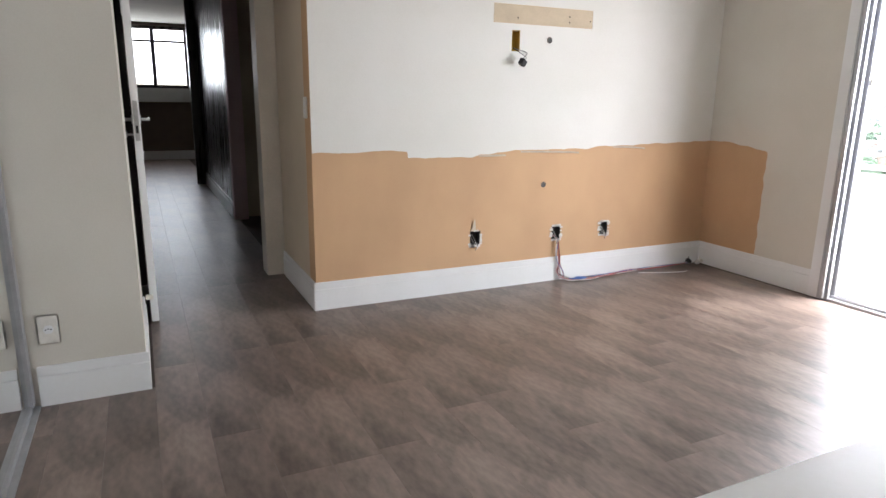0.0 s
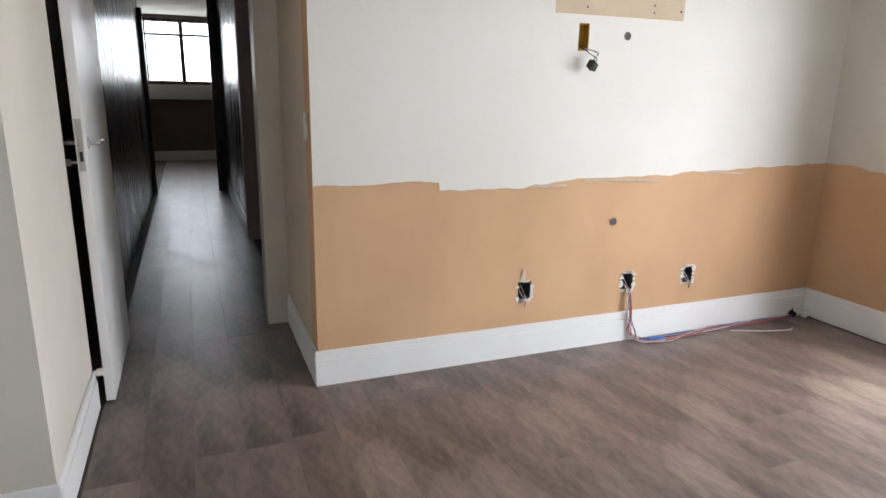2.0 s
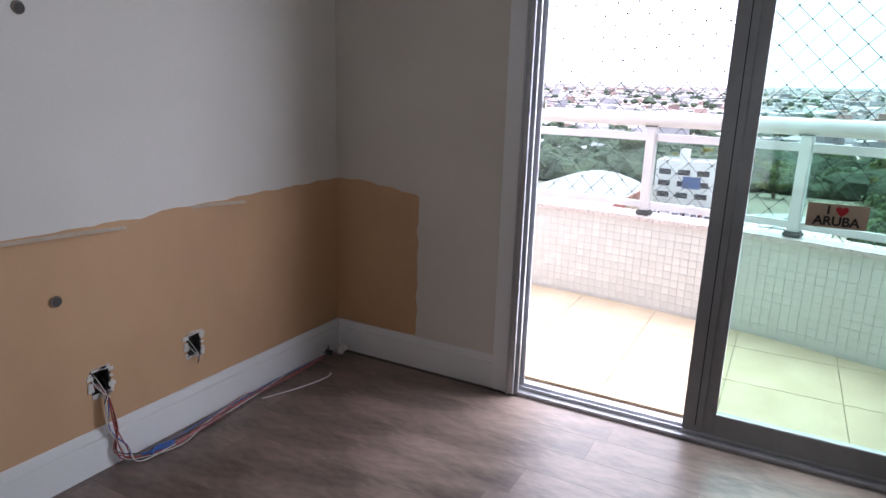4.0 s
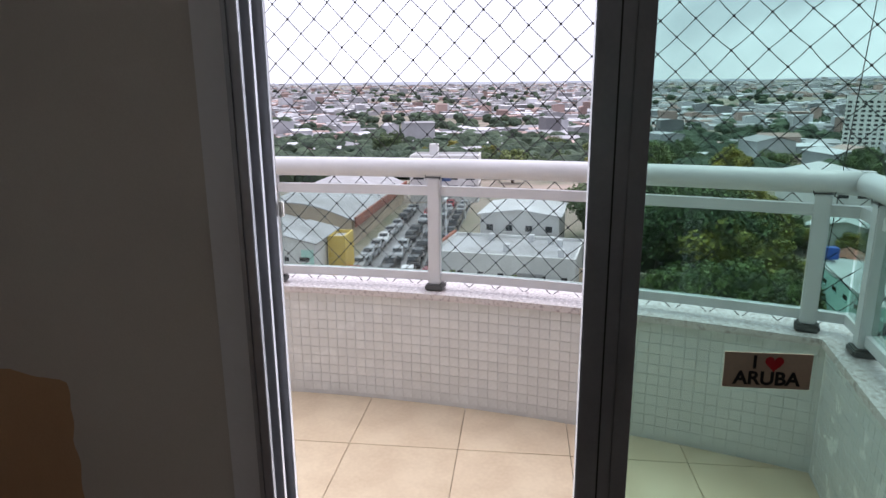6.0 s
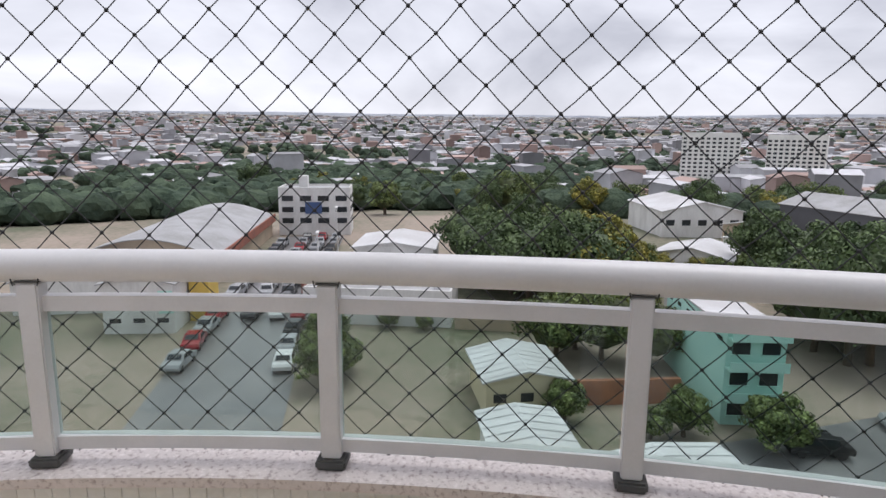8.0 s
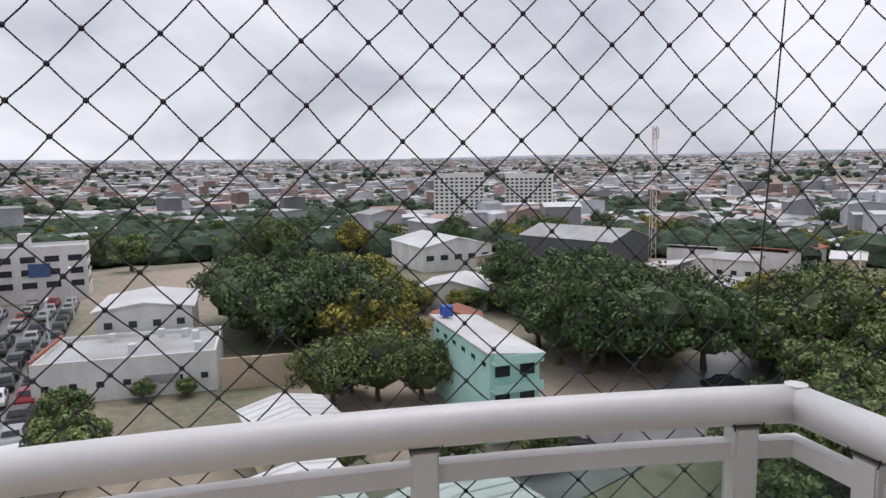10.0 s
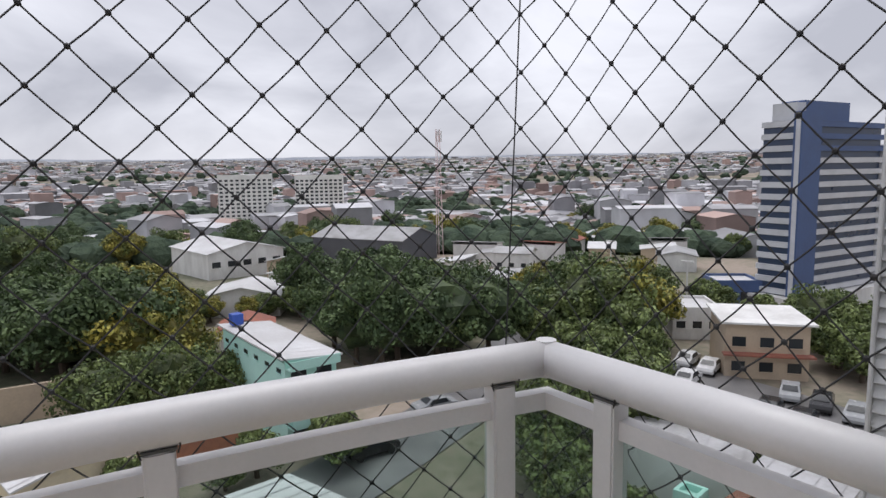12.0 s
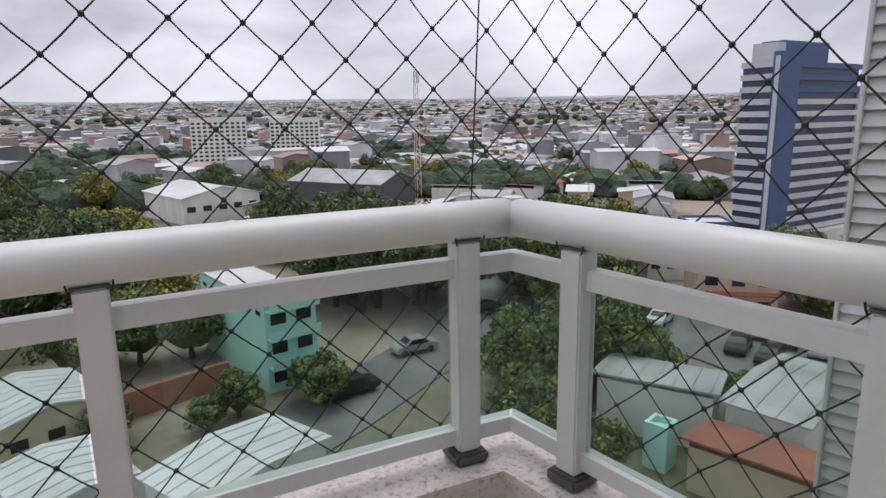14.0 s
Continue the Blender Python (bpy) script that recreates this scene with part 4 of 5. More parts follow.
# cars
def car(paint, label):
    e = empty("parked_car")
    bm = bmesh.new()
    prof = [(-2.1, 0.35), (-2.15, 0.7), (-1.95, 0.9), (-1.35, 0.95), (-0.85, 1.42), (0.55, 1.45), (1.15, 0.98), (1.95, 0.85), (2.12, 0.6), (2.1, 0.35)]
    rows = []
    for y, k in ((-0.86, 0.93), (-0.78, 1), (0.78, 1), (0.86, 0.93)):
        rows.append([bm.verts.new((x * (0.985 if k < 1 else 1), y * (0.86 if z > 1.1 else 1), z if z < 1.1 else z * (0.99 if k < 1 else 1))) for x, z in prof])
    for a, b in zip(rows, rows[1:]):
        for k in range(len(prof)):
            bm.faces.new((a[k], b[k], b[(k + 1) % len(prof)], a[(k + 1) % len(prof)]))
    bm.faces.new(rows[0])
    bm.faces.new(rows[-1])
    part("body", bm, paint, e)
    for nm, x0, z0, x1, z1 in (("windscreen", 1.10, 1.03, 0.62, 1.40), ("rear_window", -1.28, 1.02, -0.92, 1.37)):
        bm = bmesh.new()
        o = 0.03 if x0 > 0 else -0.03
        bm.faces.new([bm.verts.new(q) for q in ((x0 + o, -0.66, z0 + 0.02), (x0 + o, 0.66, z0 + 0.02), (x1 + o, 0.6, z1 + 0.02), (x1 + o, -0.6, z1 + 0.02))])
        part(nm, bm, M_winglass, e)
    for s_ in (-1, 1):
        bm = bmesh.new()
        bm.faces.new([bm.verts.new(q) for q in ((-1.1, 0.875 * s_, 1.0), (0.95, 0.875 * s_, 1.0), (0.5, 0.765 * s_, 1.37), (-0.78, 0.765 * s_, 1.37))])
        part("side_window", bm, M_winglass, e)
        for x in (-1.3, 1.35):
            bm = bmesh.new()
            tube(bm, [(x, s_ * 0.70, 0.32), (x, s_ * 0.88, 0.32)], 0.32, 12)
            part("wheel", bm, M_black, e)
    return tagged(e, label, "car", group="cars parked in the streets")
templates = [car(CARS[i], c + " car parked on the street") for i, c in enumerate(("white", "silver", "black", "dark red"))]
rc = random.Random(7)
spots = []
for lane, off in enumerate((-4.7, -1.9, 1.0, 4.9)):
    for k in range(13 if lane in (1, 2) else 17):
        x = (76 if lane in (1, 2) else 60) + k * 5.2 + rc.uniform(-0.8, 0.8)
        y = np.interp(x, [40, 66, 89, 133], [12, 13.5, 14, 14]) + off
        if x < 131 and rc.random() < 0.88:
            spots.append((x, y, rc.uniform(-6, 6) + (180 if lane > 1 else 0)))
spots += [(13 + i * 2.9, -57 - i * 0.9 - 5.5 * j, 100 + rc.uniform(-8, 8)) for i in range(8) for j in range(2) if rc.random() < 0.8]
spots += [(60 + i * 2.4, -63 - i * 2.6, 40 + rc.uniform(-10, 10)) for i in range(4)]
spots += [(62.5 + i * 2.2, -61 - i * 2.6, 40 + rc.uniform(-10, 10)) for i in range(3)]
spots += [(43.8, -40, 72), (46, -53, 62), (41, -30.5, 80)]
for i, (x, y, a) in enumerate(spots):
    t_ = templates[rc.choice((0, 1, 1, 2, 2, 2, 1, 2, 0, 1, 2, 3))] if i > 3 else templates[i]
    m = pose(x, y, gz(x, y) + 0.12, 0, 0, a)
    if i < 4:
        t_.matrix_world = m
    else:
        copy_thing(t_, m)

# buildings
FOOT = []
def building(name, x, y, w, d, h, rz, wall_m, roof_m, label, roof="flat", wins=(), rise=1.5, cat="building", over=0.4, z=None):
    """Base centre at x, y; w along its own x. wins: (face, columns, rows, width, height, sill, step)."""
    zz = gz(x, y) - 0.1 if z is None else z
    FOOT.append((x, y, w, d, rz))
    e = empty(name, x, y, zz, rz)
    boxpart("wall", (-w / 2, w / 2, -d / 2, d / 2, -3, h), wall_m, e)
    bm = bmesh.new()
    W2, D2 = w / 2 + over, d / 2 + over
    if roof == "flat":
        box(bm, -w / 2 + 0.25, w / 2 - 0.25, -d / 2 + 0.25, d / 2 - 0.25, h + 0.02, h + 0.12)
        part("roof", bm, roof_m, e)
        for nm, q in (("parapet_edge", (-w / 2, w / 2, -d / 2, -d / 2 + 0.24)), ("parapet_edge", (-w / 2, w / 2, d / 2 - 0.24, d / 2)),
                      ("parapet_edge", (-w / 2, -w / 2 + 0.24, -d / 2 + 0.25, d / 2 - 0.25)), ("parapet_edge", (w / 2 - 0.24, w / 2, -d / 2 + 0.25, d / 2 - 0.25))):
            boxpart(nm, (*q, h + 0.004, h + 0.5), wall_m, e)
    else:
        n = 10 if roof == "vault" else 2
        prof = []
        for k in range(n + 1):
            u = k / n
            zc = math.sin(u * math.pi) * rise if roof == "vault" else (1 - abs(2 * u - 1)) * rise
            if roof == "shed":
                zc = u * rise
            prof.append((-D2 + 2 * D2 * u, h + 0.02 + zc))
        top_ = [[bm.verts.new((sx * W2, py, pz)) for py, pz in prof] for sx in (-1, 1)]
        low_ = [[bm.verts.new((sx * W2, py, pz - 0.14)) for py, pz in prof] for sx in (-1, 1)]
        for k in range(n):
            bm.faces.new((top_[0][k], top_[1][k], top_[1][k + 1], top_[0][k + 1]))
            bm.faces.new((low_[0][k], low_[0][k + 1], low_[1][k + 1], low_[1][k]))
        for rows in ((top_[0], low_[0]), (top_[1], low_[1])):
            for k in range(n):
                bm.faces.new((rows[0][k], rows[0][k + 1], rows[1][k + 1], rows[1][k]))
        for k in (0, n):
            bm.faces.new((top_[0][k], top_[1][k], low_[1][k], low_[0][k]))
        part("roof", bm, roof_m, e)
        for sx in (-1, 1):
            bm = bmesh.new()
            vs = [bm.verts.new((sx * (w / 2 - 0.02), py * (d / 2) / D2, pz - 0.10)) for py, pz in prof]
            vs += [bm.verts.new((sx * (w / 2 - 0.02), d / 2, h - 0.3)), bm.verts.new((sx * (w / 2 - 0.02), -d / 2, h - 0.3))]
            bm.faces.new(vs)
            part("gable", bm, wall_m, e)
        nrib = int(2 * W2 / 1.1)
        if roof_m in (M_metalroof, M_whiteroof) and w < 60:
            bm = bmesh.new()
            for i in range(nrib):
                xx = -W2 + (i + 0.5) * 2 * W2 / nrib
                for (a, b), (c, f) in zip(prof, prof[1:]):
                    vs = [bm.verts.new(q) for q in ((xx - 0.06, a, b + 0.06), (xx + 0.06, a, b + 0.06), (xx + 0.06, c, f + 0.06), (xx - 0.06, c, f + 0.06))]
                    bm.faces.new(vs)
            tagged(part("roof_seams", bm, roof_m, e), kind="stuff")
    for face, cols, rows, ww, wh, sill, step_ in wins:
        span = w if face in "sn" else d
        for i in range(cols):
            for j in range(rows):
                c = -span / 2 + span * (i + 0.5) / cols
                z0 = sill + j * step_
                lay = lambda n0, n1, a, b, p, q: {"s": (a, b, -d / 2 - n1, -d / 2 - n0, p, q), "n": (a, b, d / 2 + n0, d / 2 + n1, p, q),
                                                  "w": (-w / 2 - n1, -w / 2 - n0, a, b, p, q), "e": (w / 2 + n0, w / 2 + n1, a, b, p, q)}[face]
                win = boxpart("window", lay(0.004, 0.05, c - ww / 2, c + ww / 2, z0, z0 + wh), M_winglass, e)
                boxpart("sill", lay(0.004, 0.16, c - ww / 2 - 0.1, c + ww / 2 + 0.1, z0 - 0.12, z0 - 0.01), wall_m, win)
    return tagged(e, label, cat)
B = building
b = B("office_building", 139.5, 14.3, 9, 14.6, 9.5, 0, M_wall_w, M_metalroof, "white four-storey office building with dark window bands", wins=(("w", 4, 3, 2.3, 1.1, 2.6, 2.3), ("s", 3, 3, 1.6, 1.1, 2.6, 2.3)))
boxpart("water_tank", (-2, 0.2, 1.6, 3.4, 9.7, 12.2), M_wall_w, b, "rooftop water tank")
boxpart("signboard", (-4.72, -4.56, -1.5, 1.9, 4.6, 7.0), M_blue, b, "blue signboard")
b = B("market_hall", 113.5, 32.5, 43, 19, 4.2, 0, M_wall_b, M_metalroof, "long market hall with a vaulted grey roof", "vault", rise=2.6)
boxpart("fascia", (-21.5, 21.5, -10.2, -9.92, 3.1, 4.6), M_redroof, b, "red fascia board")
B("near_hall", 84.5, 36, 12, 14, 4.0, 4, M_wall_w, M_metalroof, "hall with a vaulted grey metal roof", "vault", rise=1.6)
b = B("clinic", 77.6, -0.7, 11, 16.9, 3.8, -10, M_wall_w, M_metalroof, "white low building with grey flat roof and small windows",
      wins=(("w", 7, 1, 0.7, 0.6, 1.5, 2), ("n", 3, 1, 0.9, 0.8, 1.5, 2)))
for ax, ay in ((2, -5.8), (3.3, -4.6), (-2, 0), (3.4, 3), (4, -2), (-3.2, -6.6)):
    boxpart("air_conditioner", (ax - 0.45, ax + 0.45, ay - 0.35, ay + 0.35, 3.93, 4.8), M_whiteroof, b)
boxpart("gable_trim", (-5.4, 5.4, 8.3, 8.62, 3.5, 4.6), M_redroof, b, "red sloping trim")
boxpart("wall_panel", (-5.56, -5.504, -4.9, -1.6, 1.3, 2.3), M_metalroof, b)
B("annex", 90.5, -2.5, 11, 10.5, 6.6, -8, M_wall_w, M_whiteroof, "white annex with a pale metal roof", "gable", rise=0.8, wins=(("w", 4, 1, 0.9, 0.8, 4.4, 2),))
tarp = boxpart("blue_tarpaulin", (84.2, 86.4, 6.4, 8.2, -20.0, -16.6), M_blueplastic)
tagged(tarp, "blue tarpaulin cover over stacked goods", "tarpaulin")
B("perimeter_wall", 69.4, -13.2, 0.4, 9.7, 2.9, -12.5, M_wall_b, M_wall_b, "beige perimeter wall", cat="wall")
b = B("mural_house", 75, 25.4, 9, 7.4, 5.6, 0, M_wall_w, M_metalroof, "white house with mural beside the street", "gable", rise=1.0, wins=(("w", 3, 2, 1.2, 0.5, 1.3, 2.1),))
boxpart("mural", (-4.53, -4.504, -3.6, -2.1, 2.3, 4.8), M_mint, b, "pale green mural field")
B("yellow_shop", 77, 20.4, 4, 2.2, 5, 0, M_wall_y, M_metalroof, "bright yellow corner shop", cat="shop")
b = B("mint_building", 52.7, -29.2, 14.2, 4.4, 7.4, -7, M_mint, M_whiteroof, "mint green three-storey building with white sloping roof", "shed", rise=0.5,
      wins=(("w", 2, 3, 1.3, 1.1, 0.9, 2.4), ("n", 6, 1, 0.8, 0.35, 6.4, 2.4)))
for z_ in (2.2, 4.6, 6.9):
    boxpart("balcony_slab", (-8.0, -7.12, -2.15, 2.15, z_, z_ + 0.14), M_mint, b)
    boxpart("balcony_rail", (-8.0, -7.92, -2.15, 2.15, z_ + 0.145, z_ + 0.75), M_mint, b)
boxpart("water_tank", (5.3, 6.4, 0.8, 1.8, 8.0, 9.0), M_blueplastic, b, "blue roof tank")
B("brick_wall", 50, -20.6, 0.4, 8.5, 1.7, 0, M_brick, M_brick, "orange brick yard wall", cat="wall")
B("shed", 34.6, -17.4, 5, 8.5, 2.9, 8, M_wall_w, M_whiteroof, "shed with a pale grey roof", "gable", rise=0.5, over=0.3)
B("cream_house", 51.5, -11.6, 7, 6.4, 3.2, 3, M_cream, M_whiteroof, "cream painted low house with a pale roof", "gable", rise=0.8, wins=(("w", 3, 1, 1.0, 0.7, 1.4, 2),))
B("shed", 41, -10.2, 6, 5, 2.5, 2, M_wall_w, M_whiteroof, "shed with a pale grey roof", "gable", rise=0.5)
B("red_shed", 13, -37.2, 6.5, 3.8, 2.9, 0, M_wall_b, M_redroof, "shed with a red-brown roof", "shed", rise=0.6)
B("grey_shed", 21, -41.7, 7.4, 4.6, 3.8, 14, M_wall_w, M_metalroof, "shed with a grey metal roof", "shed", rise=0.5)
B("grey_shed", 13.6, -45.8, 4.6, 10.4, 3.8, -3, M_wall_w, M_metalroof, "long shed with a grey metal roof", "gable", rise=0.5)
B("green_tank_house", 18.6, -36.8, 1.5, 1.5, 2.6, 0, M_mint, M_mint, "green painted utility kiosk in the yard", cat="kiosk")
b = B("villa", 27.6, -73.2, 8, 8.5, 5.4, 32, M_wall_b, M_wall_w, "beige two-storey villa with pale flat roof", wins=(("n", 3, 2, 1.3, 1.0, 0.9, 2.6), ("w", 2, 2, 1.2, 1, 0.9, 2.6)))
boxpart("roof_slab", (-4.5, 4.5, -4.7, 4.9, 5.91, 6.12), M_wall_w, b, "overhanging pale roof slab")
boxpart("balcony_slab", (-4.3, 4.3, 4.27, 5.4, 2.7, 2.9), M_redroof, b, "reddish balcony slab")
B("villa", 39.5, -83, 6, 8, 3.8, 38, M_wall_w, M_whiteroof, "white house with pale roof", wins=(("n", 3, 1, 1.1, 0.9, 1.6, 2.4),))
B("blue_front_shop", 42.6, -105, 7, 7, 3.9, 40, M_blue, M_whiteroof, "shop with a blue front and white flat roof", wins=(("n", 4, 1, 1.2, 1.4, 1.2, 2.4),))
B("sports_hall", 140.5, -67, 22, 17, 5.6, -3, M_wall_w, M_whiteroof, "large hall with a ribbed white metal roof", "gable", rise=2.0, wins=(("w", 5, 1, 1.8, 1.2, 2.6, 2),))
b = B("dark_hangar", 132.8, -104, 28, 16, 6.0, 15, M_darkroof, M_metalroof, "long dark hangar with a grey roof", "gable", rise=2.6)
B("bungalow", 97.5, -50, 10.5, 11.5, 3.4, -40, M_wall_w, M_whiteroof, "white bungalow with a ribbed pale roof", "gable", rise=1.4, wins=(("w", 3, 1, 1.3, 1.0, 1.2, 2),))
B("bungalow", 75, -38, 5, 6, 3.6, -30, M_wall_w, M_redroof, "small white house with a red roof", "gable", rise=1.2, wins=(("w", 2, 1, 1.0, 0.9, 1.2, 2),))
B("bungalow", 66.5, -37.5, 4, 5, 3.0, -20, M_wall_w, M_whiteroof, "low white outhouse with a pale roof", "shed", rise=0.4)
B("bungalow", 76.6, -88.5, 12, 9, 3.5, 53, M_wall_w, M_metalroof, "white low house with a grey roof", "gable", rise=0.8, wins=(("n", 6, 1, 1.1, 1.3, 1.0, 2),))
B("yard_wall", 68.5, -100, 0.5, 34, 2.4, 8, M_wall_w, M_wall_w, "long pale yard wall", cat="wall")
B("yard_wall", 69, -75, 0.5, 13, 2.6, 40, M_wall_y, M_wall_y, "ochre yard wall beside the parked cars", cat="wall")

# low houses scattered behind the yard walls
rh = random.Random(23)
for k in range(260):
    a_, q_ = radians(rh.uniform(-76, -31)), rh.uniform(106, 235)
    hx, hy = OX + q_ * math.cos(a_), OY + q_ * math.sin(a_)
    hw, hd = rh.uniform(6, 13), rh.uniform(6, 10)
    if any(math.hypot(hx - f[0], hy - f[1]) < (max(f[2], f[3]) + max(hw, hd)) * 0.56 for f in FOOT) or abs(math.degrees(a_) + 71) < 4.5:
        continue
    mw, mr, tone = rh.choice(((M_wall_w, M_whiteroof, "white house with a pale metal roof"), (M_wall_w, M_metalroof, "white house with a grey metal roof"), (M_cream, M_metalroof, "cream house with a grey roof"),
                              (M_wall_b, M_whiteroof, "beige house with a pale roof"), (M_wall_w, M_redroof, "white house with a clay roof")))
    tagged(B("house", hx, hy, hw, hd, rh.uniform(2.8, 4.4), rh.choice((25, 115)) + rh.uniform(-12, 12), mw, mr, tone, rh.choice(("gable", "gable", "shed")), rise=rh.uniform(0.5, 1.4),
             wins=(("w", 2, 1, 1.1, 0.9, 1.2, 2), ("n", 3, 1, 1.1, 0.9, 1.2, 2)) if q_ < 150 else ()), tone, "house", group="low houses")

# slab towers
M_towerlight = mat("pale_cream_render", (0.80, 0.79, 0.74), 0.8, scale=0.2, fine=2)
def apartment(x, y, rz, w, d, h, z):
    return B("apartment_tower", x, y, w, d, h, rz, M_towerlight, M_metalroof, "pale apartment tower with rows of small windows", z=z,
             wins=(("w", 10, 13, 1.5, 1.0, 1, (h - 2) / 13), ("n", 4, 13, 1.5, 1.0, 1, (h - 2) / 13)))
def polar(x_, y_, r):
    dx_, dy_ = x_ - OX, y_ - OY
    k = r / math.hypot(dx_, dy_)
    return OX + dx_ * k, OY + dy_ * k
ax, ay = polar(318, -164, 350)
apartment(ax, ay, -24, 12, 27, 28.2, -27)
ax, ay = polar(261, -173, 350)
apartment(ax, ay, -38, 12, 25, 27.4, -27)
tw = empty("office_tower", 32.9, -102.9, -20, 0)
FOOT.append((33.5, -114, 12, 26, -15))
uu, vv = Vector((-0.26, -0.965, 0)), Vector((0.965, -0.26, 0))
tm = Matrix(((uu.x, vv.x, 0, 0), (uu.y, vv.y, 0, 0), (0, 0, 1, 0), (0, 0, 0, 1)))
boxpart("core", (0.4, 22.4, 0.4, 6.0, 0, 28.4), M_towerg, tw, m=tm)
boxpart("blue_fin", (-0.25, 4.6, -0.35, 0.95, 2.5, 29.6), M_blue, tw, "plain blue corner slab", m=tm)
boxpart("roof_block", (3, 15, 1.5, 5, 28.5, 31.4), M_blue, tw, m=tm)
boxpart("roof_cap", (0.8, 2.9, 1.2, 5, 28.45, 31.0), M_towerw, tw, m=tm)
boxpart("corner_strip", (-0.3, -0.26, -0.1, 0.6, 2.5, 29.0), M_towerw, tw, "pale corner strip", m=tm)
for k in range(15):
    z_ = 2.6 + k * 1.78
    boxpart("spandrel", (4.65, 22.6, 0.0, 0.38, z_, z_ + 0.8), M_towerw if k < 12 else M_blue, tw, m=tm)
    boxpart("spandrel", (0.0, 0.38, 0.96, 6.1, z_, z_ + 0.85), M_towerw, tw, m=tm)
boxpart("podium", (-1.5, 24, -1.5, 8, 0, 2.4), M_wall_w, tw, m=tm)
boxpart("white_edge", (22.65, 23.2, -0.2, 6, 0, 25), M_towerw, tw, m=tm)
tagged(tw, "blue and white striped office tower", "office tower")

# lattice mast
mx_, my_ = polar(123.3, -118.0, 165)
mast = empty("radio_mast", mx_, my_, gz(mx_, my_))
for sx, sy in ((-1, -1), (1, -1), (0, 1)):
    bm = bmesh.new()
    tube(bm, [(sx * 0.8, sy * 0.8, 0), (sx * 0.45, sy * 0.45, 33)], 0.09, 6)
    part("leg", bm, M_pink, mast)
for k in range(25):
    z_ = 1 + k * 1.28
    w_ = 0.8 - 0.35 * z_ / 29
    bm = bmesh.new()
    s_ = 1 if k % 2 else -1
    tube(bm, [(-w_ * s_, -w_, z_), (w_ * s_, -w_, z_ + 1.28)], 0.07, 5)
    part("brace", bm, M_towerw if k % 6 < 3 else M_pink, mast)
for dx_ in (-0.8, 0, 0.8):
    boxpart("antenna", (dx_ - 0.15, dx_ + 0.15, -0.7, -0.55, 29.8, 32.6), M_wall_w, mast)
tagged(mast, "red and white lattice radio mast", "radio mast")
def pole(x, y, h):
    bm = bmesh.new()
    e = empty("lamp_pole", x, y, gz(x, y))
    tube(bm, [(0, 0, 0), (0, 0, h)], [0.16, 0.09], 8)
    part("shaft", bm, M_wall_w, e)
    boxpart("lamp_head", (-0.9, 0.9, -0.2, 0.2, h, h + 0.2), M_wall_w, e)
    tagged(e, "grey street lamp pole", "street lamp", group="street lamps")
for x, y, h in ((62, -101, 9), (44, -92, 8), (150, -76, 9), (88, 8.4, 8), (116, 8.2, 8)):
    pole(x, y, h)

# trees
def tree_template(seed, leaf_m, height, spread, nclump, nleaf, leaf):
    r = np.random.RandomState(seed)
    e = empty("tree")
    bm = bmesh.new()
    th = height * 0.3
    tube(bm, [(0, 0, -0.5), (0.1, 0.05, th * 0.5), (0.0, 0.2, th)], [0.42, 0.32, 0.24], 8)
    for k in range(6):
        a = k * 1.05 + r.rand()
        tube(bm, [(0, 0.2, th * 0.8), (math.cos(a) * spread * 0.3, math.sin(a) * spread * 0.3, th * 1.15), (math.cos(a) * spread * 0.62, math.sin(a) * spread * 0.62, height * 0.72)], [0.18, 0.12, 0.04], 6)
    part("trunk", bm, M_bark, e)
    verts, faces = [], []
    for k in range(nclump):
        v = r.normal(size=3)
        v /= np.linalg.norm(v)
        if v[2] < -0.35:
            v[2] = -v[2] * 0.5
        q = 0.55 + 0.42 * r.rand()
        c = np.array([v[0] * spread * q, v[1] * spread * q, height * 0.52 + v[2] * height * 0.45 * q])
        cr = spread * (0.20 + 0.16 * r.rand())
        d = r.normal(size=(nleaf, 3))
        d /= np.linalg.norm(d, axis=1)[:, None]
        p = c + d * cr * (0.65 + 0.45 * r.rand(nleaf, 1)) * np.array([1, 1, 0.75])
        t1 = np.cross(d, r.normal(size=(nleaf, 3)))
        t1 /= np.linalg.norm(t1, axis=1)[:, None] + 1e-9
        nn = d + 0.7 * r.normal(size=(nleaf, 3))
        t2 = np.cross(nn, t1)
        t2 /= np.linalg.norm(t2, axis=1)[:, None] + 1e-9
        s_ = leaf * (0.6 + 0.8 * r.rand(nleaf, 1))
        quad = np.stack([p - t1 * s_, p + t2 * s_ * 0.55, p + t1 * s_, p - t2 * s_ * 0.55], 1).reshape(-1, 3)
        b0 = len(verts)
        verts.extend(map(tuple, quad))
        faces.extend((b0 + 4 * i, b0 + 4 * i + 1, b0 + 4 * i + 2, b0 + 4 * i + 3) for i in range(nleaf))
    # a dense inner mass of foliage
    core = bmesh.new()
    bmesh.ops.create_icosphere(core, subdivisions=3, radius=1)
    core.verts.ensure_lookup_table()
    b0 = len(verts)
    for v in core.verts:
        n_ = 0.68 + 0.28 * noise.noise(v.co * 2.2 + Vector((seed, 0, 0)))
        verts.append((v.co.x * spread * n_, v.co.y * spread * n_, height * 0.52 + v.co.z * height * 0.46 * n_))
    faces.extend(tuple(b0 + v.index for v in f.verts) for f in core.faces)
    core.free()
    raw("crown", verts, faces, leaf_m, e)
    return e
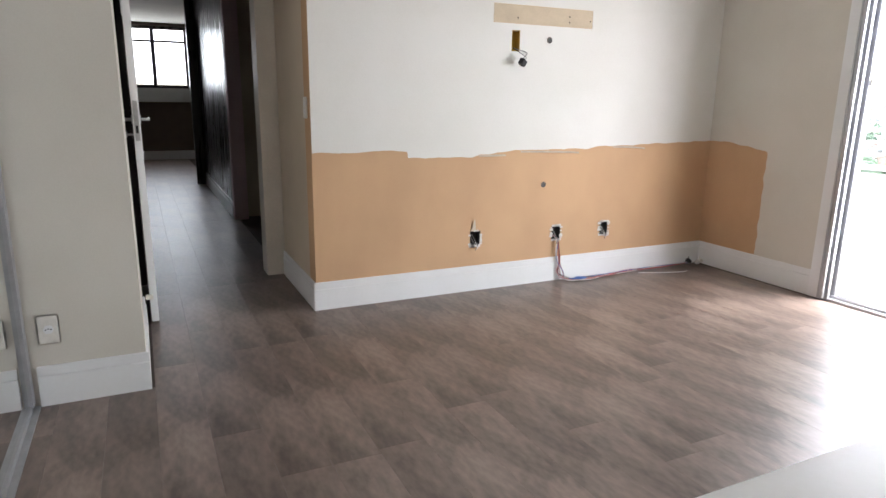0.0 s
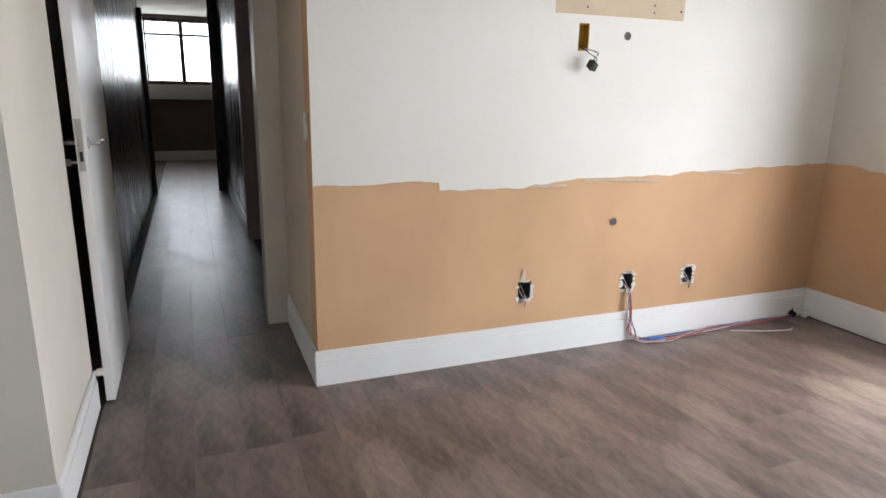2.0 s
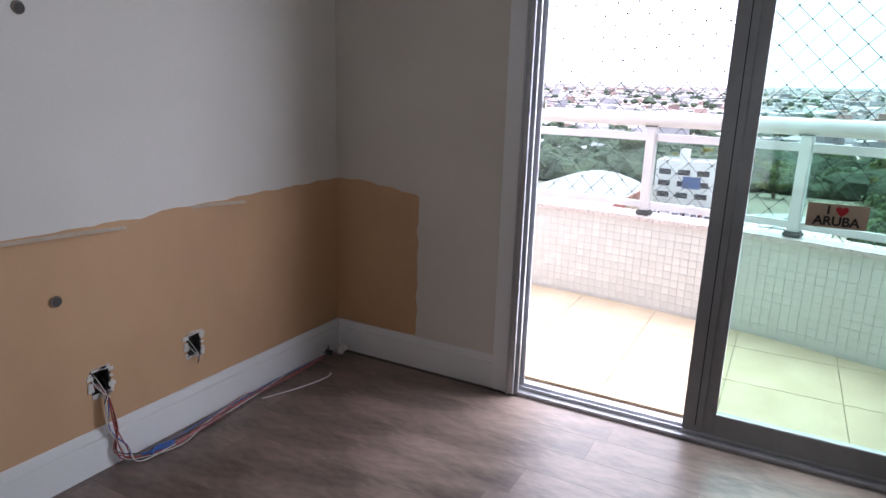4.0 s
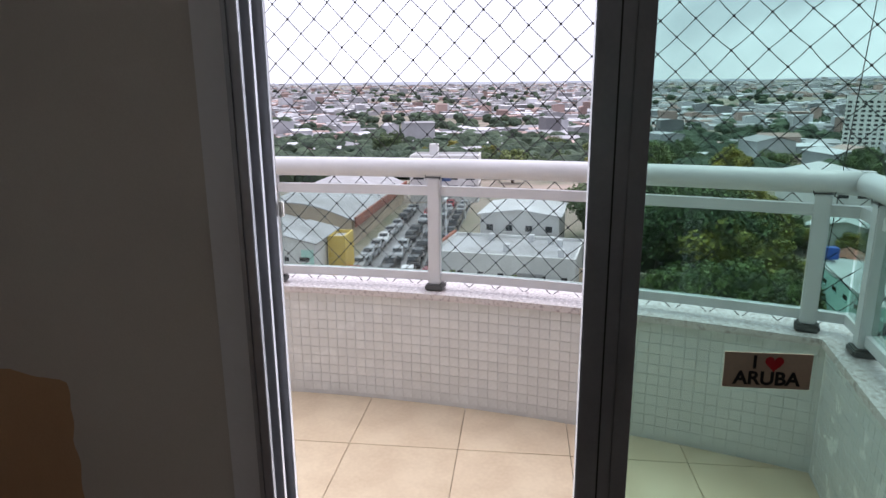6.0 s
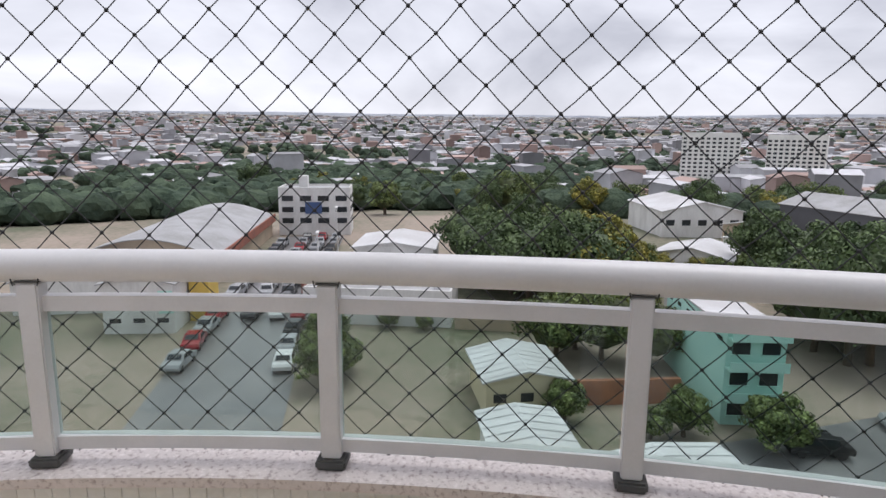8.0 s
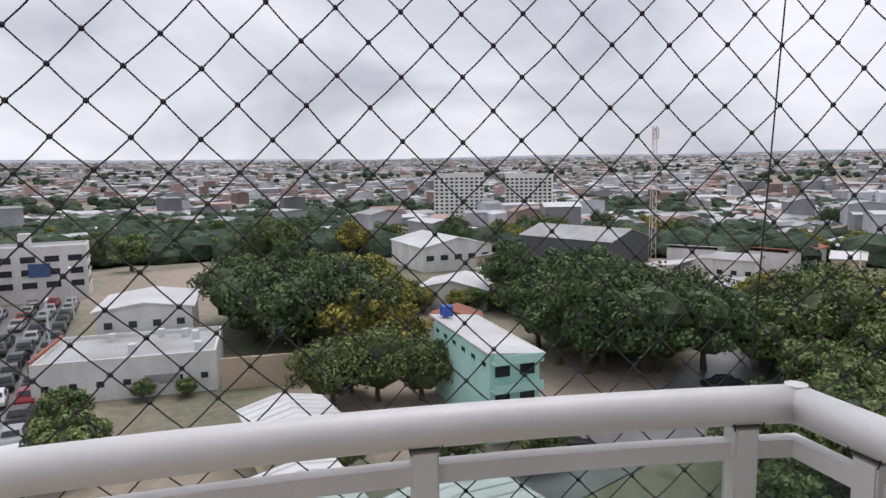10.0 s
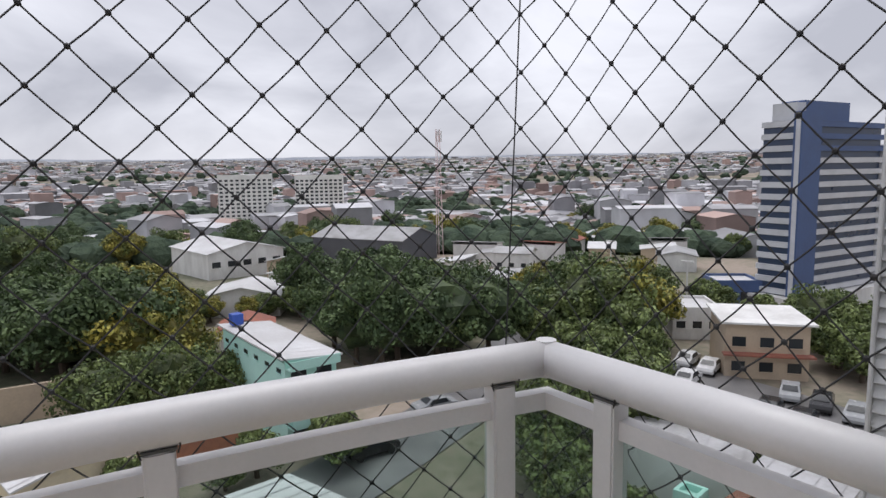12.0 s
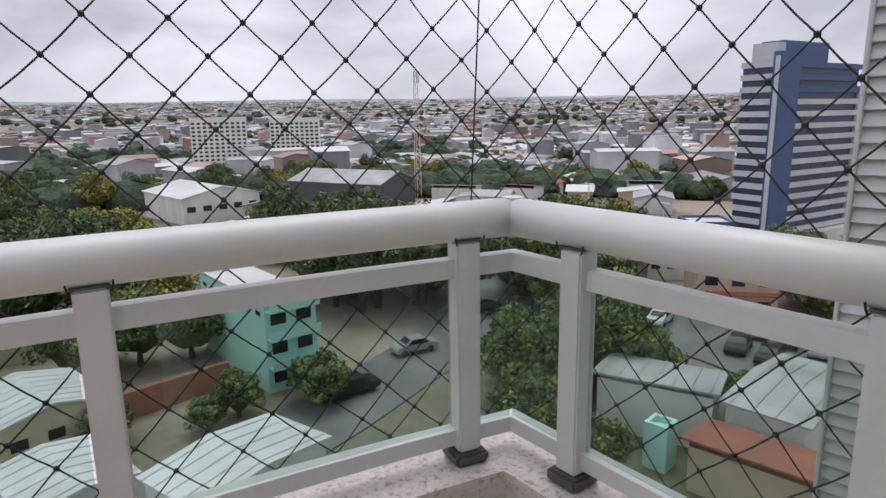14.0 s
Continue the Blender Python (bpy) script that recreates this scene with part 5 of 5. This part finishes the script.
kinds = [("broad green tree with a dense uneven crown", M_leaf, 9.5, 5.0), ("dark green spreading tree", M_leaf3, 10.5, 6.0), ("yellowish green tree with a loose crown", M_leaf2, 8.5, 4.3),
         ("green round tree with a dense crown", M_leaf, 7.0, 3.6), ("dark green tall tree", M_leaf3, 12.0, 4.6)]
TREES = []
for i, (lab, lm, h, sp) in enumerate(kinds):
    t_ = tree_template(30 + i, lm, h, sp, 46, 130, 0.24)
    tagged(t_, lab, "tree", group="trees among the houses")
    TREES.append(t_)
rt_ = random.Random(11)
plant = [(93, -22, 1, 1.35), (97, -29, 1, 1.3), (102, -21, 1, 1.2), (88, -27, 1, 1.2), (72, -27.5, 2, 1.25), (75, -31, 2, 1.1), (68, -24.5, 0, 0.8), (66, -29, 0, 0.75), (82, -31, 0, 1.2), (84, -38, 0, 1.1),
         (95, -36, 0, 1.25), (105, -34, 0, 1.2), (112, -28, 4, 1.0), (110, -42, 2, 1.0), (120, -36, 2, 1.1), (90, -45, 0, 1.0), (104, -47, 0, 1.1),
         (66, -52, 4, 1.15), (72, -57, 0, 1.3), (63, -59, 1, 1.2), (78, -62, 4, 1.05), (70, -66, 0, 1.2), (60, -66, 1, 1.1), (86, -68, 4, 1.1), (94, -74, 0, 1.2), (102, -70, 1, 1.2), (84, -76, 2, 1.1),
         (56, -72, 3, 1.3), (52, -80, 0, 1.2), (48, -86, 2, 1.2), (56, -88, 0, 1.3), (44, -76, 3, 1.2), (60, -80, 3, 1.2), (47, -68, 3, 1.0), (39, -63, 3, 1.1), (36, -54, 3, 0.95), (31, -49, 0, 0.9), (34, -60, 3, 0.9),
         (27, -52, 3, 0.8), (27, -44, 0, 0.8), (46, -31, 3, 0.7), (49, -25, 3, 0.55), (78, 10, 3, 0.5), (82, -1, 3, 0.35), (106, 1.5, 3, 0.7), (62, 5, 3, 0.8),
         (126, -18, 4, 0.9), (134, -26, 0, 1.1), (130, -46, 2, 1.2), (140, -38, 0, 1.1), (150, -50, 2, 1.2), (120, -52, 0, 1.1), (142, -60, 2, 1.1), (150, -8, 4, 0.9), (156, -14, 0, 1.1), (152, -24, 3, 1.3), (160, -34, 4, 1.0),
         (30, -104, 3, 0.9), (24, -98, 3, 1.0), (20, -106, 0, 1.0), (50, -118, 3, 0.9), (34, -112, 3, 0.8), (70, -112, 3, 1.0), (66, -100, 0, 1.1), (75, -96, 2, 1.0), (110, -92, 4, 1.0), (118, -100, 0, 1.0)]
for k in range(46):
    plant.append((rt_.uniform(96, 158), rt_.uniform(-62, -16), rt_.choice((0, 2, 2, 3)), rt_.uniform(0.55, 0.95)))
for k in range(40):
    plant.append((rt_.uniform(58, 112), rt_.uniform(-112, -64), rt_.choice((0, 1, 3, 4)), rt_.uniform(0.7, 1.1)))
plant = [p for p in plant if not (abs(p[0] - 131) < 12 and abs(p[1] + 72) < 10) and not (abs(p[0] - 100) < 6 and abs(p[1] + 59) < 6) and not (abs(p[0] - 92) < 12 and abs(p[1] + 108) < 9)
         and not (p[0] > 128 and p[1] > -18) and not (abs(p[0] - 117) < 11 and abs(p[1] + 7.5) < 10)]
for k in range(110):
    a, r_ = radians(rt_.uniform(-82, 12)), rt_.uniform(165, 330)
    plant.append((OX + r_ * math.cos(a), OY + r_ * math.sin(a), rt_.choice((0, 1, 2, 3, 2)), rt_.uniform(0.8, 1.3)))
def nearer(x, y, k, sc):
    """Draws the outline of the woods in towards the house."""
    q = math.hypot(x - OX, y - OY)
    f = 21.9 / math.tan(math.atan(21.9 / q) + 0.042) / q if q < 165 else 1
    return OX + (x - OX) * f, OY + (y - OY) * f, k, sc * f ** 0.5
plant = [nearer(*p) for p in plant]
def hides_hall(x, y):
    a, q = math.degrees(math.atan2(y - OY, x - OX)), math.hypot(x - OX, y - OY)
    return (-70 < a < -42 and 100 < q < 240 and int(x * 7 + y * 3) % 3) or (abs(a + 26) < 6 and 108 < q < 165) or (abs(a + 38.5) < 6 and 108 < q < 180) or (abs(a + 27) < 6.5 and 60 < q < 92)
plant = [p for p in plant if not hides_hall(p[0], p[1])]
plant += [(73, -23.5, 2, 1.15), (77, -27, 2, 1.2), (70, -27.5, 2, 0.9), (60.5, -17.3, 0, 0.75), (63, -20, 3, 0.7), (88, -15, 1, 1.05), (92, -20, 1, 1.1), (84, -20, 1, 1.1), (97, -14, 1, 1.0),
          (57, -47, 1, 1.1), (61, -44, 4, 0.95), (63, -51, 1, 1.15), (68, -46, 4, 1.0), (54, -52, 0, 0.95), (76, -56, 4, 1.0), (46, -77, 2, 1.15), (50, -74, 0, 1.0), (42, -72, 0, 0.9), (36, -64, 3, 0.8), (40, -66, 3, 0.9),
          (21, -78.5, 3, 0.9), (18, -75, 3, 0.8), (24, -84, 0, 0.8), (15, -80, 0, 0.8), (31, -84, 3, 0.8), (44, -98, 3, 0.7), (31, -99, 3, 0.8),
          (47, -14.5, 3, 0.45), (44, -20, 3, 0.4), (30, -38, 0, 0.75), (27, -35, 3, 0.75), (24, -33, 3, 0.6), (33, -42, 3, 0.8), (28, -47, 3, 0.7), (17, -47, 3, 0.5), (21, -34, 3, 0.5),
          (65, 5, 3, 0.6), (58, 3, 3, 0.55), (86, 6.5, 3, 0.4), (70, -5, 3, 0.3)]
def on_house(x, y, r_):
    for hx, hy, hw, hd, hr in FOOT:
        c_, s_ = math.cos(radians(hr)), math.sin(radians(hr))
        u, v = (x - hx) * c_ + (y - hy) * s_, -(x - hx) * s_ + (y - hy) * c_
        if abs(u) < hw / 2 + r_ and abs(v) < hd / 2 + r_:
            return True
    return False
plant = [p for p in plant if not on_house(p[0], p[1], 1.6 * p[3])]
plant = [p for p in plant if not (58 < p[0] < 132 and abs(p[1] - 14) < 7) and not (abs(p[1] + 61) < 7 and p[0] < 34)]
for i, (x, y, k, sc) in enumerate(plant):
    m = pose(x, y, gz(x, y), 0, 0, rt_.uniform(0, 360)) @ Matrix.Diagonal((sc, sc, sc * rt_.uniform(0.85, 1.1), 1))
    c = copy_thing(TREES[k], m)
    c.scale = m.to_scale()
for t_ in TREES:
    x, y = OX + rt_.uniform(140, 170), OY - rt_.uniform(70, 120)
    t_.matrix_world = pose(x, y, gz(x, y))

# the far city: houses and tree masses past counting
def far_city(name, material, n, seed, rmin, rmax, label, size=1.0):
    r = np.random.RandomState(seed)
    V, F = [], []
    for k in range(n):
        q = rmin * (rmax / rmin) ** (r.rand() ** 0.8)
        a = radians(r.uniform(-92, 38))
        x, y = OX + q * math.cos(a), OY + q * math.sin(a)
        green = noise.noise(Vector((x * 0.006, y * 0.006, 1.5)))
        if green > 0.22:
            continue
        if q < 430 and math.degrees(a) > -20 and r.rand() < 0.93:
            continue
        z = gz(x, y) - 1
        w, d, h = r.uniform(4, 9) * size * (1 + q / 2500), r.uniform(4, 8) * size, r.uniform(3.0, 6.5) * (1.0 if r.rand() < 0.96 else 2.4)
        t_ = a + radians(r.choice([20, 110]) + r.uniform(-12, 12))
        ca, sa = math.cos(t_), math.sin(t_)
        rise = r.uniform(0.3, 1.6)
        b0 = len(V)
        for px, py, pz in ((-w, -d, 0), (w, -d, 0), (w, d, 0), (-w, d, 0), (-w, -d, h), (w, -d, h), (w, d, h), (-w, d, h), (-w, 0, h + rise), (w, 0, h + rise)):
            V.append((x + px * ca - py * sa, y + px * sa + py * ca, z + pz))
        F += [(b0, b0 + 1, b0 + 5, b0 + 4), (b0 + 2, b0 + 3, b0 + 7, b0 + 6), (b0 + 1, b0 + 2, b0 + 6, b0 + 9, b0 + 5), (b0 + 3, b0, b0 + 4, b0 + 8, b0 + 7)]
        c0 = len(V)
        o = 0.5
        for px, py, pz in ((-w - o, -d - o, h), (w + o, -d - o, h), (w + o, 0, h + rise + 0.2), (-w - o, 0, h + rise + 0.2), (-w - o, d + o, h), (w + o, d + o, h)):
            V.append((x + px * ca - py * sa, y + px * sa + py * ca, z + pz))
        F += [(c0, c0 + 1, c0 + 2, c0 + 3), (c0 + 3, c0 + 2, c0 + 5, c0 + 4)]
    tagged(raw(name, V, F, material), label, "houses", kind="stuff")
far_city("far_houses", M_farcity, 15000, 3, 190, 4200, "dense low houses in haze-paled grey reaching to the horizon")
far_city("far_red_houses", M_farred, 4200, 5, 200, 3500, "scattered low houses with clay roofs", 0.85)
far_city("far_blocks", M_wall_w, 260, 9, 500, 4000, "scattered white larger blocks in the distance", 1.6)
def far_trees():
    r = np.random.RandomState(17)
    ico = bmesh.new()
    bmesh.ops.create_icosphere(ico, subdivisions=2, radius=1)
    base = np.array([v.co[:] for v in ico.verts])
    fs = [tuple(v.index for v in f.verts) for f in ico.faces]
    ico.free()
    V, F = [], []
    for k in range(5200):
        q = 175 * (2100 / 175) ** (r.rand() ** 1.15)
        a = radians(r.uniform(-92, 38))
        if k < 1000:
            q, a = r.uniform(200, 430), radians(r.uniform(-20, 24))
        x, y = OX + q * math.cos(a), OY + q * math.sin(a)
        green = noise.noise(Vector((x * 0.006, y * 0.006, 1.5)))
        if k >= 1000 and green < 0.0 and r.rand() < 0.78 and q > 330:
            continue
        if abs(math.degrees(a) - 4) < 10 and q < 200:
            continue
        s_ = r.uniform(2.2, 4.4) * (1 + q / 3000)
        n_ = 1 + 0.42 * (r.rand(len(base), 1) - 0.5)
        P = base * n_ * np.array([s_ * r.uniform(0.9, 1.5), s_ * r.uniform(0.9, 1.5), s_ * r.uniform(0.7, 1.0)]) + np.array([x, y, gz(x, y) + s_ * 0.75])
        b0 = len(V)
        V.extend(map(tuple, P))
        F.extend(tuple(b0 + i for i in f) for f in fs)
    tagged(raw("far_trees", V, F, M_fartree), "dark green tree masses between the distant houses", "trees", kind="stuff")
far_trees()
# an added low ridge closing the distance, its colour standing for haze
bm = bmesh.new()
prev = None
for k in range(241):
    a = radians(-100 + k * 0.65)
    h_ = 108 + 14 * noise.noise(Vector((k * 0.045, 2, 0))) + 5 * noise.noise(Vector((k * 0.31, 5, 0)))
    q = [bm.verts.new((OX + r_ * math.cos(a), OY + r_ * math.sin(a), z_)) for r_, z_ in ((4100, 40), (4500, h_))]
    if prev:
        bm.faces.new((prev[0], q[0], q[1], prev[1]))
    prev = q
S(obj("backdrop", bm, M_hill), "added ridge with haze painted in grey-blue along the horizon", "backdrop")

# ---- pieces of floors and walls ----
PW, PL = 0.184, 1.22
def plank_mesh(length):
    bm = bmesh.new()
    x, y = PW / 2 - 0.0002, length / 2 - 0.0002
    a = [bm.verts.new(q) for q in ((-x, -y, -0.006), (x, -y, -0.006), (x, y, -0.006), (-x, y, -0.006))]
    b = [bm.verts.new(q) for q in ((-x + 0.0005, -y + 0.0005, 0), (x - 0.0005, -y + 0.0005, 0), (x - 0.0005, y - 0.0005, 0), (-x + 0.0005, y - 0.0005, 0))]
    c = [bm.verts.new((v.co.x, v.co.y, -0.0004)) for v in a]
    for lo, hi in ((a, c), (c, b)):
        for k in range(4):
            bm.faces.new((lo[k], lo[(k + 1) % 4], hi[(k + 1) % 4], hi[k]))
    bm.faces.new(b)
    me = bpy.data.meshes.new("plank")
    bm.to_mesh(me)
    bm.free()
    me.materials.append(M_floor)
    return me
whole = plank_mesh(PL)
rp = random.Random(2)
def lay(x, y0, y1):
    y = y0 - rp.uniform(0, PL)
    while y < y1:
        a, b = max(y, y0), min(y + PL, y1)
        if b - a > 0.03:
            o = new("plank", whole if b - a > PL - 0.01 else plank_mesh(b - a))
            o.parent, o.location = floor, (x, (a + b) / 2, 0)
        y += PL
n_cols = int((3.17 + 2.05) / PW) + 1
for i in range(n_cols):
    x = -2.03 + PW / 2 + i * PW
    if x > 3.17 - PW / 2 + 0.03:
        break
    y1 = 0.0 if x > 0.08 else (10.35 if -0.98 < x else -0.755)
    lay(x, -4.6, y1)
whole_t = None
for i in range(4):
    for j in range(8):
        o = boxpart("tile", (-0.2735, 0.2735, -0.2735, 0.2735, -0.012, 0), M_tile, bpy.data.objects["balcony_slab"], bevel=0.002) if whole_t is None else new("tile", whole_t)
        whole_t = o.data
        o.parent = bpy.data.objects["balcony_slab"]
        o.location = (4.52 + 0.275 + 0.55 - i * 0.55, 1.015 - j * 0.55, -0.021)
S(boxpart("threshold", (3.172, 3.319, -2.93, -1.08, -0.03, -0.021), M_granite), "granite door threshold", "threshold")
# mosaic on the parapet's inner face
bm = bmesh.new()
T = 0.055
h_ = T / 2 - 0.0013
a = [bm.verts.new(q) for q in ((0, -h_, -h_), (0, h_, -h_), (0, h_, h_), (0, -h_, h_))]
b = [bm.verts.new((-0.0025, v.co.y * 0.96, v.co.z * 0.96)) for v in a]
for k in range(4):
    bm.faces.new((a[k], a[(k + 1) % 4], b[(k + 1) % 4], b[k]))
bm.faces.new(b)
tile_me = bpy.data.meshes.new("mosaic_tile")
bmesh.ops.recalc_face_normals(bm, faces=bm.faces)
bm.to_mesh(tile_me)
bm.free()
tile_me.materials.append(M_mosaic)
rows_z = [0.580 - T * k for k in range(11)]
pts, ci = line(-0.0862, 120)
cum = 0.0
joined_v, joined_f = [], []
src = [v.co.copy() for v in tile_me.vertices]
src_f = [tuple(p.vertices) for p in tile_me.polygons]
nxt = 0.0
rm = random.Random(5)
for p, q in zip(pts, pts[1:]):
    L_ = (q - p).length
    while nxt < cum + L_:
        c = p.lerp(q, (nxt - cum) / L_)
        ang = math.degrees(math.atan2(q.y - p.y, q.x - p.x)) + 90
        for z in rows_z:
            m = pose(c.x, c.y, z, rm.uniform(-0.6, 0.6), rm.uniform(-0.8, 0.8), ang + rm.uniform(-0.8, 0.8))
            if -2.3 < c.y < -0.85 and c.x > 4.6:
                o = new("mosaic_tile", tile_me)
                o.parent = parapet
                o.matrix_basis = m
            else:
                b0 = len(joined_v)
                joined_v += [tuple(m @ v) for v in src]
                joined_f += [tuple(b0 + i for i in f) for f in src_f]
        nxt += T
    cum += L_
tagged(raw("mosaic_tiles", joined_v, joined_f, M_mosaic, parapet), kind="stuff")
